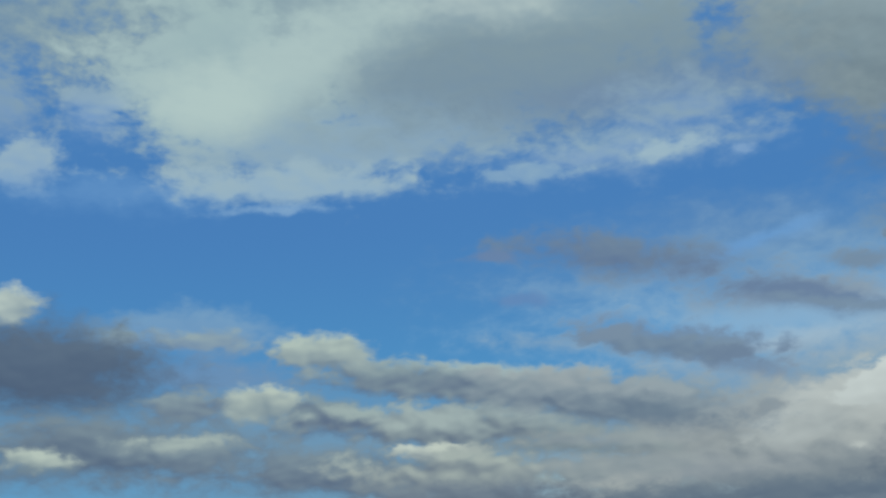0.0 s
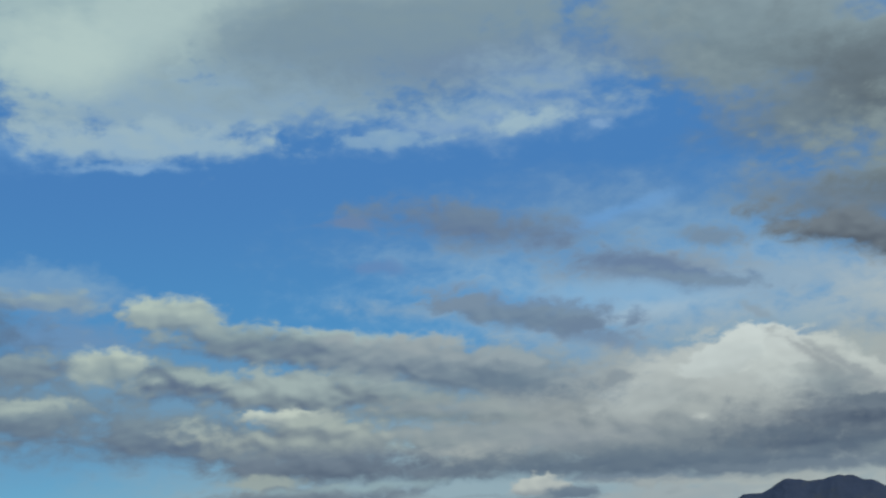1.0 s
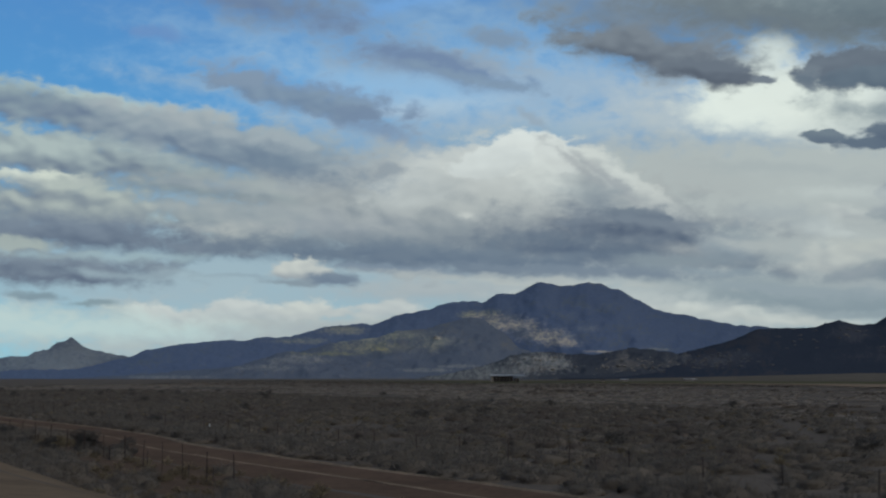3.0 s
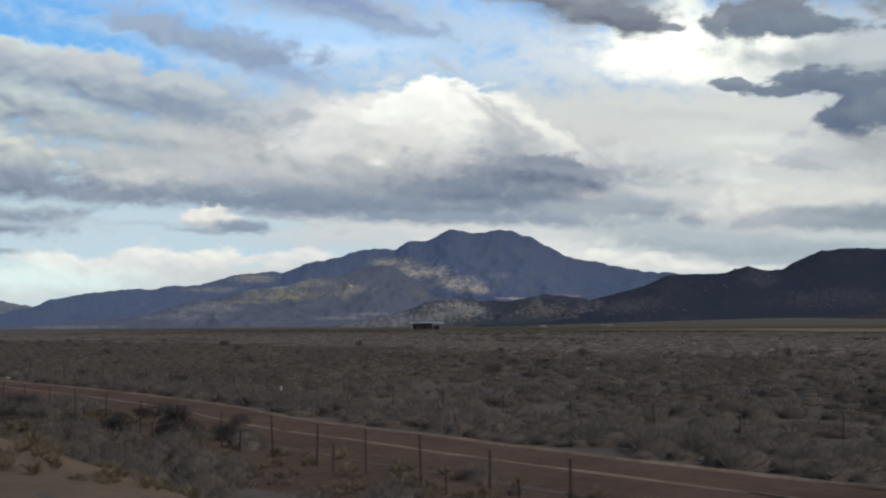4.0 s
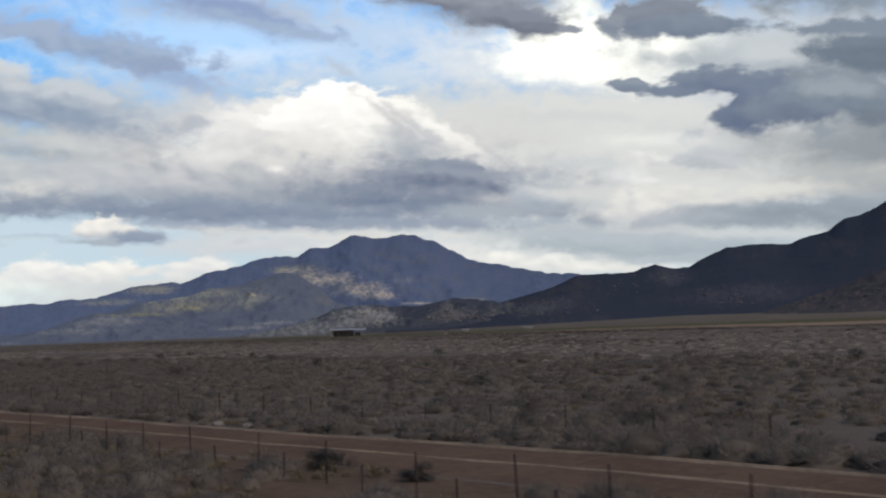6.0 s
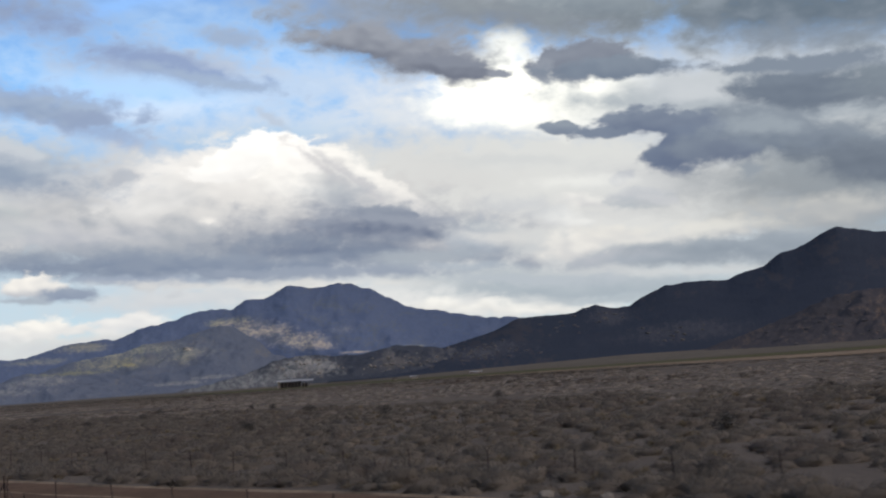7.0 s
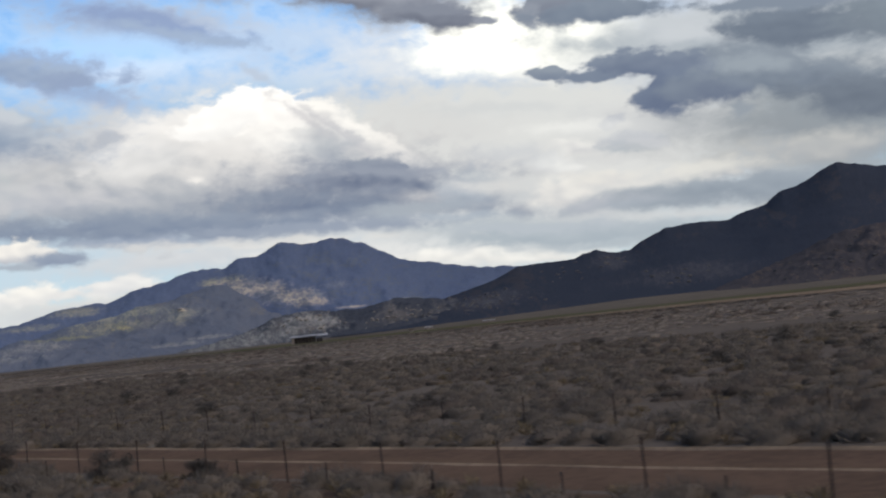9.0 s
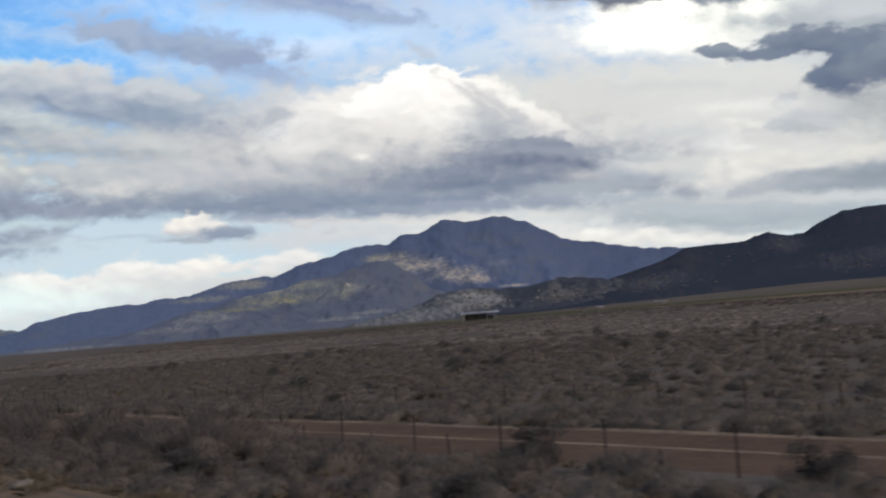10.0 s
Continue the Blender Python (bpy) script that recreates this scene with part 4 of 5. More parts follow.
spur, spur_at = mountain("stony_spur", ((-38, -0.2), (-35.5, 0.35), (-33.5, 0.95), (-31.5, 1.75), (-29.8, 2.0), (-27, 2.1), (-23, 1.4), (-18, 0.2)),
         2420, 2080, 2700, -6.0, spur_mat, "reddish-brown stony spur at the foot of a dark ridge", spurs=30.0, relief=0.3, lean=1.2)


# ---- outcrops on the slopes ----
def outcrop(parent, grid, az, z, size, seed, mat):
    """A low knob of bare rock that stands out of a slope, at a bearing and height on it."""
    bearing = np.degrees(np.arctan2(grid[:, 0, 0], grid[:, 0, 1]))
    col = grid[int(np.argmin(np.abs(bearing - az)))][:56]
    at = col[int(np.argmin(np.abs(col[:, 2] - z)))]
    r = random.Random(seed)
    bm = bmesh.new()
    bmesh.ops.create_icosphere(bm, subdivisions=2, radius=size)
    for v in bm.verts:
        v.co += v.co.normalized() * size * 0.7 * noise.noise(v.co * (1.6 / size) + Vector((seed, 0, 0)))
        v.co.x *= 1.3
        v.co.z *= 0.55
    me = bpy.data.meshes.new("outcrop")
    bm.to_mesh(me)
    bm.free()
    me.materials.append(mat)
    ob = new("outcrop", me)
    ob.parent = parent
    ob.location = Vector(at) + Vector((0, 0, -size * 0.1))
    return tagged(ob, "")


dark_crag = land_material("dark_crag", (0.115, 0.102, 0.097), (0.068, 0.064, 0.066), (0.145, 0.128, 0.120), 0.4, 0.6, 16.0, slope=False)
crag_mat = land_material("crag", (0.20, 0.175, 0.155), (0.11, 0.105, 0.105), (0.25, 0.22, 0.195), 0.35, 0.6, 16.0, slope=False)
pick = random.Random(12)
for parent, grid, az, z, wide, high, n, s0, s1 in ((ridge, ridge_at, -46.4, 30, 1.6, 20, 90, 1.8, 4.6), (ridge, ridge_at, -40.5, 90, 0.8, 18, 14, 2.0, 5.0), (ridge, ridge_at, -37.6, 38, 1.3, 16, 20, 2.0, 5.0),
                                                   (ridge, ridge_at, -42.4, 72, 1.2, 18, 12, 2.0, 5.0), (spur, spur_at, -31.6, 30, 2.6, 26, 60, 1.4, 3.6), (knoll, knoll_at, -53.8, 24, 1.2, 16, 60, 1.6, 4.0), (knoll, knoll_at, -49.5, 22, 2.6, 18, 70, 1.6, 4.2), (foothill, foothill_at, -58.8, 116, 0.25, 7, 6, 2.5, 5.0)):
    for k in range(n):
        outcrop(parent, grid, pick.gauss(az, wide * 0.6), pick.gauss(z, high * 0.6), pick.uniform(s0, s1), pick.randint(0, 9999), dark_crag if parent in (ridge, spur) else crag_mat)


# ---- ground ----
def fence_y(x):
    return 19.1 - 0.029 * x


def ground_z(x, y):
    """Height of the ground: the highway's bank by the path, the flat by the fence, a plain that falls slightly away."""
    bank = 2.9 * np.clip((13.0 - y) / 9.0, 0, 1) ** 2 * (3 - 2 * np.clip((13.0 - y) / 9.0, 0, 1))
    r = np.hypot(x, y)
    t = np.clip((r - 60) / 1500.0, 0, 1)
    east = np.clip((np.degrees(np.arctan2(x, np.abs(y) + 1.0)) + 52.0) / 12.0, 0, 1)
    apron = 10.0 * np.clip((r - 1650) / 650.0, 0, 1.6) ** 1.3 * east
    return bank - 6.0 * t * t * (3 - 2 * t) - 4.0 * np.clip((r - 1500) / 2000.0, 0, 2) + apron


gx = np.concatenate([-np.geomspace(4870, 330, 40), np.arange(-320, 200, 2.0), np.geomspace(200, 4870, 40)])
gy = np.concatenate([-np.geomspace(4870, 60, 24), np.arange(-50, 0, 5.0), np.arange(0, 70, 1.0), np.geomspace(70, 4870, 70)])
GX, GY = np.meshgrid(gx, gy, indexing="ij")
GZ = ground_z(GX, GY)
for i in range(GX.shape[0]):
    for j in range(GX.shape[1]):
        p = Vector((GX[i, j], GY[i, j], 0))
        GZ[i, j] += 0.22 * noise.noise(p * 0.11) * (0.3 if abs(GY[i, j] - 27) < 5 else 1.0)
earth = land_material("dry_plain", (0.118, 0.098, 0.082), (0.096, 0.080, 0.068), (0.134, 0.110, 0.091), 0.55, 0.2, 26.0, slope=False)
ground = array_object("ground", np.stack([GX, GY, GZ], -1).reshape(-1, 3), grid_faces(*GX.shape), earth, True)
tagged(ground, "dry brown grassland plain with scattered scrub", "ground", kind="structure")


# ---- small builders ----
def part(name, bm, mat, parent, label=""):
    """Links a bmesh as one mesh object under a thing or a part."""
    me = bpy.data.meshes.new(name)
    bm.to_mesh(me)
    bm.free()
    if mat:
        me.materials.append(mat)
    ob = new(name, me)
    ob.parent = parent
    return tagged(ob, label)


def box(bm, x0, y0, z0, x1, y1, z1, bevel=0.0):
    r = bmesh.ops.create_cube(bm, size=1.0, matrix=Matrix.Translation(((x0 + x1) / 2, (y0 + y1) / 2, (z0 + z1) / 2)) @ Matrix.Diagonal((x1 - x0, y1 - y0, z1 - z0, 1)))
    if bevel:
        bmesh.ops.bevel(bm, geom=list({e for v in r["verts"] for e in v.link_edges}), offset=bevel, segments=1, affect="EDGES")
    return r["verts"]


def rod(bm, a, b, r0, r1, sides=6):
    """A tapered rod from a to b."""
    a, b = Vector(a), Vector(b)
    m = Matrix.Translation((a + b) / 2) @ (b - a).to_track_quat("Z", "Y").to_matrix().to_4x4()
    bmesh.ops.create_cone(bm, cap_ends=True, segments=sides, radius1=r0, radius2=r1, depth=(b - a).length, matrix=m)


def surface(name, light, dark, rough, scale, metal=0.0, spots=None, bump=0.2, thin=0.0, depth=0.02):
    """A weathered surface: two tones in broad clouds and fine grain, with spots of a third. thin: share of the light that shines through, for leaves and twigs."""
    m, t = material(name)
    co = node(t, "ShaderNodeTexCoord").outputs["Object"]
    broad, fine = grain(t, co, scale, 4.0, 0.6), grain(t, co, scale * 9, 4.0, 0.65)
    mixed = calc(t, "MULTIPLY_ADD", fine, 0.6, calc(t, "MULTIPLY", broad, 0.7))
    col = blend(t, ramp(t, mixed, 0.5, 0.8), dark, light)
    own = node(t, "ShaderNodeNewGeometry").outputs["Random Per Island"]
    col = blend(t, own, blend(t, 1.0, col, (0.84, 0.84, 0.84), "MULTIPLY"), blend(t, 1.0, col, (1.14, 1.13, 1.12), "MULTIPLY"))
    if spots:
        col = blend(t, ramp(t, fine, 0.56, 0.68), col, spots)
    b = node(t, "ShaderNodeBsdfPrincipled", **{"Base Color": col, "Roughness": rough, "Metallic": metal, "Specular IOR Level": 0.0 if rough > 0.85 else 0.4})
    bp = node(t, "ShaderNodeBump", Strength=bump, Distance=depth, Height=fine)
    t.links.new(bp.outputs[0], b.inputs["Normal"])
    out = b.outputs[0]
    if thin:
        through_leaf = node(t, "ShaderNodeBsdfTranslucent", Color=col).outputs[0]
        out = node(t, "ShaderNodeMixShader", i0=thin, i1=out, i2=through_leaf).outputs[0]
    node(t, "ShaderNodeOutputMaterial", Surface=out)
    return m


rusty = surface("rusted_steel", (0.060, 0.036, 0.028), (0.028, 0.020, 0.018), 0.8, 3.0, 0.3)
old_wood = surface("grey_wood", (0.11, 0.085, 0.065), (0.05, 0.04, 0.034), 0.9, 4.0)
white_paint = surface("white_paint", (0.52, 0.51, 0.48), (0.40, 0.385, 0.36), 0.5, 3.0)
pale_roof = surface("galvanised_roof", (0.40, 0.40, 0.41), (0.30, 0.30, 0.31), 0.6, 0.15)
barn_wall = surface("weathered_boards", (0.20, 0.17, 0.15), (0.12, 0.10, 0.09), 0.9, 0.3)
# shade of the open bays is put into this near-black; a shed roof reuses it
barn_dark = surface("shade_dark_boards", (0.045, 0.038, 0.036), (0.025, 0.022, 0.022), 0.9, 0.3)
stone = surface("pale_stone", (0.15, 0.130, 0.112), (0.105, 0.092, 0.079), 0.9, 1.5)
leaf_dark = surface("dark_twigs", (0.092, 0.081, 0.073), (0.066, 0.060, 0.056), 0.95, 1.2, thin=0.4)
twig_grey = surface("grey_brush", (0.163, 0.135, 0.111), (0.131, 0.109, 0.091), 0.95, 0.9, thin=0.5)
pale_brush = surface("pale_brush", (0.235, 0.198, 0.168), (0.195, 0.165, 0.141), 0.95, 0.4, thin=0.45)
twig_brown = surface("brown_brush", (0.144, 0.116, 0.097), (0.108, 0.088, 0.075), 0.95, 0.9, thin=0.5)
straw = surface("dry_grass", (0.240, 0.185, 0.118), (0.165, 0.128, 0.086), 0.95, 0.6, thin=0.4)


def ground_at(x, y):
    return float(ground_z(np.float64(x), np.float64(y))) + 0.22 * noise.noise(Vector((x, y, 0)) * 0.11) * (0.3 if abs(y - 27) < 5 else 1.0)


# ---- dirt road behind the fence ----
def road_sway(x):
    """How far the dirt road swings away from its straight line."""
    knots = ((-330, -0.6), (-190, -0.6), (-172, -0.2), (-155, 0.0), (-135, -0.5), (-120, -1.0), (-90, -0.7), (-60, -0.5), (-46, -0.4), (-39, -0.3), (-34, -1.0), (-28, -2.0), (-14, -2.6), (70, -2.6))
    return float(np.interp(x, *zip(*knots))) + 0.15 * math.sin(x * 0.09)


def road_strip(name, profile, mat, label, x0=-330.0, x1=210.0):
    """A strip along the fence: profile gives (y, z above ground); it wanders a little."""
    xs = np.arange(x0, x1, 1.5)
    v = []
    for x in xs:
        sway = road_sway(x)
        for k, (y, z) in enumerate(profile):
            yy = y + sway + 0.18 * noise.noise(Vector((x * 0.35, k * 3.1, 4.0)))
            v.append((x, yy, ground_at(x, yy) + z + 0.012 * noise.noise(Vector((x * 1.3, k * 5.0, 9.0)))))
    ob = array_object(name, np.array(v), grid_faces(len(xs), len(profile)), mat, True)
    return tagged(ob, label, "road", kind="structure")


dirt = surface("red_dirt", (0.090, 0.060, 0.044), (0.064, 0.044, 0.033), 0.95, 0.25)
pale_dirt = surface("pale_gravel", (0.20, 0.148, 0.104), (0.13, 0.098, 0.071), 0.95, 0.5)
road_strip("road", ((23.9, -0.06), (24.6, 0.05), (25.4, 0.03), (26.3, 0.07), (26.9, 0.10), (27.5, 0.05), (28.4, 0.04), (29.2, 0.08), (29.9, 0.10), (30.4, -0.05)), dirt, "red-brown graded dirt road behind the wire fence")
bank_dirt = surface("bank_dirt", (0.128, 0.094, 0.065), (0.092, 0.069, 0.050), 0.95, 0.4)
road_strip("highway_bank", tuple((0.5 + 1.1 * k, 0.02 if k < 9 else -0.05) for k in range(10)), bank_dirt, "bank of dry tan earth below the highway", x0=-230.0)
verge_dirt = surface("verge_dirt", (0.096, 0.066, 0.048), (0.068, 0.048, 0.036), 0.95, 0.25)
road_strip("road_verge", ((17.6, -0.05), (18.6, 0.02), (19.8, 0.04), (21.2, 0.04), (22.6, 0.05), (23.7, 0.05), (24.3, -0.05)), verge_dirt, "bare reddish-brown verge between road and fence", x0=-60.0)
road_strip("road_shoulder", ((20.6, -0.05), (21.4, 0.02), (22.4, 0.04), (23.4, 0.05), (24.3, -0.05)), verge_dirt, "bare red shoulder of the dirt road", x0=-140.0, x1=-59.0)
road_strip("road_berm", ((26.85, 0.08), (26.96, 0.14), (27.04, 0.13), (27.15, 0.07)), pale_dirt, "pale gravel ridge between the wheel tracks")
road_strip("road_edge", ((30.0, 0.07), (30.12, 0.16), (30.25, 0.14), (30.5, -0.04)), pale_dirt, "pale gravel berm along the dirt road")


# ---- fences ----
def steel_post(high):
    """A T-shaped steel post with its studs."""
    bm = bmesh.new()
    box(bm, -0.028, -0.006, -0.3, 0.028, 0.006, high)
    box(bm, -0.006, 0.006, -0.3, 0.006, 0.034, high)
    for k in range(8):
        z = high * (0.15 + 0.1 * k)
        box(bm, -0.012, -0.014, z, 0.012, -0.006, z + 0.02)
    return bm


def fence_post(name, bm, label):
    root = new(name, None)
    part("post", bm, rusty, root)
    return tagged(root, label, "fence post", "posts of the roadside fence")


def stand(ob, x, y, turn=0.0, lean=(0.0, 0.0)):
    return pose(x, y, ground_at(x, y), lean[0], lean[1], turn)


rng = random.Random(5)
POSTS = [3.0, -0.1, -3.2, -6.1, -9.0, -12.0, -16.0, -20.0, -23.9, -28.0, -32.0, -36.0, -40.3, -44.0, -47.0, -50.9, -55.1, -58.9, -63.3, -66.9, -70.0, -73.5, -77.8, -82.0, -86.4, -90.5, -95.0, -99.5]
POSTS += [-99.5 - 4.6 * k for k in range(1, 34)]
tall = fence_post("fence_post", steel_post(1.32), "tall rust-brown steel fence post beside the dirt road")
short = fence_post("fence_stake", steel_post(0.72), "short rust-brown steel stake in the fence line")
short["category"] = "fence stake"
short["group"] = "stakes of the roadside fence"
for i, x in enumerate(POSTS):
    m = stand(tall, x, fence_y(x), rng.uniform(-15, 15), (rng.uniform(-2, 2), rng.uniform(-2, 2)))
    if i == 0:
        tall.matrix_basis = m
    else:
        copy_thing(tall, m @ Matrix.Diagonal((1, 1, rng.uniform(0.95, 1.06), 1)))
for i in range(len(POSTS) - 1):
    x = (POSTS[i] + POSTS[i + 1]) / 2
    m = stand(short, x, fence_y(x) - 0.25, rng.uniform(-20, 20), (rng.uniform(-3, 3), rng.uniform(-3, 3)))
    if i == 0:
        short.matrix_basis = m
    elif x < -30 or i % 2:
        copy_thing(short, m @ Matrix.Diagonal((1, 1, rng.uniform(0.85, 1.2), 1)))


def braced_post(x):
    """A heavier line post held by two slanting braces."""
    root = new("braced_post", None)
    bm = bmesh.new()
    rod(bm, (0, 0, -0.3), (0, 0, 1.42), 0.045, 0.042, 8)
    part("post", bm, rusty, root)
    for s in (-1, 1):
        bm = bmesh.new()
        rod(bm, (s * 0.03, 0, 1.12), (s * 1.25, s * 0.15, -0.12), 0.02, 0.02, 7)
        part("brace", bm, rusty, root)
    root.matrix_basis = pose(x, fence_y(x) - 0.05, ground_at(x, fence_y(x)))
    return tagged(root, "braced steel line post with two slanting struts", "fence post")


braced_post(-99.55)
back = fence_post("back_fence_post", steel_post(1.15), "thin dark steel post of the fence beyond the road")
back["group"] = "posts of the far fence"
for i in range(72):
    x = 20 - 4.4 * i + rng.uniform(-0.3, 0.3)
    y = 35.2 + 0.6 * math.sin(x * 0.03)
    m = stand(back, x, y, rng.uniform(-15, 15), (rng.uniform(-3, 3), rng.uniform(-3, 3)))
    if i == 0:
        back.matrix_basis = m
    else:
        copy_thing(back, m)

# ---- white marker by the road ----
marker = new("marker_post", None)
bm = bmesh.new()
box(bm, -0.05, -0.02, -0.2, 0.05, 0.02, 0.62, 0.008)
part("stake", bm, old_wood, marker)
bm = bmesh.new()
box(bm, -0.065, -0.03, 0.62, 0.065, 0.03, 0.86, 0.012)
part("cap", bm, white_paint, marker, "white painted cap")
marker.matrix_basis = stand(marker, -38.5, 33.9)
tagged(marker, "wooden marker post with a white painted top", "marker post")


# ---- barn far out on the plain ----
def barn():
    root = new("barn", None)
    L, D, H = 25.0, 12.0, 4.6
    bm = bmesh.new()
    box(bm, -20, 0, -2.5, -17.4, D, H)
    part("end_wall", bm, barn_wall, root, "pale weathered end wall")
    bm = bmesh.new()
    box(bm, -17.4, 5, -2.5, 7.5, D, H)
    part("back_wall", bm, barn_dark, root)
    for k in range(7):
        bm = bmesh.new()
        box(bm, -17.0 + 4 * k, 0, -2.5, -16.7 + 4 * k, 0.3, H)
        part("post", bm, barn_wall, root)
    bm = bmesh.new()
    vs = [bm.verts.new(p) for p in ((-21, -1.5, H - 0.4), (8.5, -1.5, H - 0.4), (8.5, 9, H + 0.9), (-21, 9, H + 0.9), (8.5, D + 1, H), (-21, D + 1, H))]
    bm.faces.new((vs[0], vs[1], vs[2], vs[3]))
    bm.faces.new((vs[3], vs[2], vs[4], vs[5]))
    bmesh.ops.solidify(bm, geom=bm.faces[:], thickness=0.25)
    part("roof", bm, pale_roof, root, "pale galvanised metal roof")
    bm = bmesh.new()
    vs = [bm.verts.new(q) for q in ((8.6, -1.2, 4.1), (22, -1.2, 4.1), (22, 9, 5.4), (8.6, 9, 5.4))]
    bm.faces.new(vs)
    bmesh.ops.solidify(bm, geom=bm.faces[:], thickness=0.25)
    part("lean_to_roof", bm, pale_roof, root)
    for k in range(3):
        bm = bmesh.new()
        box(bm, 11 + 4 * k, 0, -2.5, 11.3 + 4 * k, 0.3, 4.2)
        part("post", bm, barn_wall, root)
    bm = bmesh.new()
    box(bm, 8.6, 5, -2.5, 15, 9, 2.6)
    part("hay_stack", bm, barn_dark, root)
    return root


def out_at(az, r):
    return r * math.sin(radians(az)), r * math.cos(radians(az))


b = barn()
bx, by = out_at(-55.10, 1490)
b.matrix_basis = pose(bx, by, ground_at(bx, by) + 0.3, 0, 0, 55) @ Matrix.Diagonal((0.95, 1.0, 1.6, 1))
b.location += Vector((2.8, 4.0, 0))
tagged(b, "long open-fronted barn with a pale metal roof", "barn")


def shed(az, r, w, h, roof_mat, label):
    root = new("shed", None)
    bm = bmesh.new()
    box(bm, -w / 2, -w / 4, -1.5, w / 2, w / 4, h)
    part("wall", bm, barn_wall, root)
    bm = bmesh.new()
    vs = [bm.verts.new(p) for p in ((-w / 2 - .4, -w / 4 - .4, h), (w / 2 + .4, -w / 4 - .4, h), (w / 2 + .4, 0, h * 1.35), (-w / 2 - .4, 0, h * 1.35), (w / 2 + .4, w / 4 + .4, h), (-w / 2 - .4, w / 4 + .4, h))]
    bm.faces.new((vs[0], vs[1], vs[2], vs[3]))
    bm.faces.new((vs[3], vs[2], vs[4], vs[5]))
    bmesh.ops.solidify(bm, geom=bm.faces[:], thickness=0.2)
    part("roof", bm, roof_mat, root)
    x, y = out_at(az, r)
    root.matrix_basis = pose(x, y, ground_at(x, y), 0, 0, -az)
    tagged(root, label, "shed")


shed(-49.7, 1600, 9.0, 2.6, pale_roof, "small pale-roofed shed on the plain")
shed(-46.9, 1750, 16.0, 2.4, pale_roof, "long low shed below the knolls")
shed(-50.6, 1500, 5.0, 2.2, barn_dark, "small dark shed among the scrub")


# ---- far fields, laid over the plain ----
def field(name, az0, az1, near, far, mat, label, seed, lift=0.3):
    """A strip of land between two lines, each given as (bearing, range) knots."""
    a = np.arange(az0, az1, 0.3)
    v = []
    for q in a:
        taper = min(1.0, (q - az0) / 5.0)
        r0, r1 = np.interp(q, *zip(*near)), np.interp(q, *zip(*far))
        for k in range(7):
            mid = (r0 + r1) / 2
            r = mid + (r0 + (r1 - r0) * k / 6 - mid) * taper
            r *= 1 + 0.05 * noise.noise(Vector((q * 0.6, seed, k * 0.2))) + 0.02 * noise.noise(Vector((q * 3.0, seed, k * 0.3)))
            x, y = out_at(q, r)
            v.append((x, y, float(ground_z(np.float64(x), np.float64(y))) + lift))
    ob = array_object(name, np.array(v), grid_faces(len(a), 7), mat, True)
    tagged(ob, label, "field", kind="structure")


tan_field = surface("straw_field", (0.190, 0.141, 0.100), (0.142, 0.107, 0.078), 0.95, 0.02)
green_field = surface("green_field", (0.082, 0.076, 0.043), (0.060, 0.058, 0.036), 0.95, 0.02)
grey_field = surface("grey_apron", (0.110, 0.093, 0.074), (0.082, 0.070, 0.057), 0.95, 0.015)
field("pale_field", -50, -20, ((-50, 980), (-42, 760), (-38.7, 600), (-36, 470), (-20, 430)), ((-50, 1150), (-40, 1050), (-35, 850), (-20, 850)), tan_field, "pale straw-coloured field across the plain", 2.0)
field("green_field", -62, -20, ((-62, 1350), (-40, 1120), (-35, 960), (-20, 930)), ((-62, 1700), (-20, 1600)), green_field, "dull green strip of pasture before the mountains", 5.0)
field("stony_apron", -66, -20, ((-66, 1850), (-20, 1720)), ((-66, 2500), (-20, 2400)), grey_field, "grey-brown gravel apron below the mountains", 8.0)


# ---- scrub ----
def twig_clump(seed, blades, reach, high, wide, spread=0.5, dome=1.0):
    """One bush as (verts, faces): many thin leafy blades that rise from the root and fan out."""
    r = np.random.RandomState(seed)
    a = r.uniform(0, 2 * math.pi, blades)
    u = r.uniform(0, 1, blades) ** 0.6
    lift = np.sqrt(np.clip(1 - (u * 0.85) ** 2, 0, 1)) * dome
    tip = np.stack([np.cos(a) * u * reach, np.sin(a) * u * reach, high * lift * r.uniform(0.55, 1.05, blades)], -1)
    start = tip * r.uniform(0.25, 0.7, (blades, 1)) * np.array([spread + 0.3, spread + 0.3, 1.0])
    side = r.normal(0, 1, (blades, 3))
    side /= np.linalg.norm(side, axis=1)[:, None]
    w = wide * r.uniform(0.6, 1.5, (blades, 1))
    mid = (start + tip) / 2 + r.normal(0, 0.06 * reach, (blades, 3))
    v = np.stack([start, mid + side * w, tip, mid - side * w * 0.7], 1).reshape(-1, 3)
    v[:, 2] = np.maximum(v[:, 2], 0.0)
    i = np.arange(blades)[:, None] * 4
    return v, np.concatenate([i + [0, 1, 2], i + [0, 2, 3]], 0)


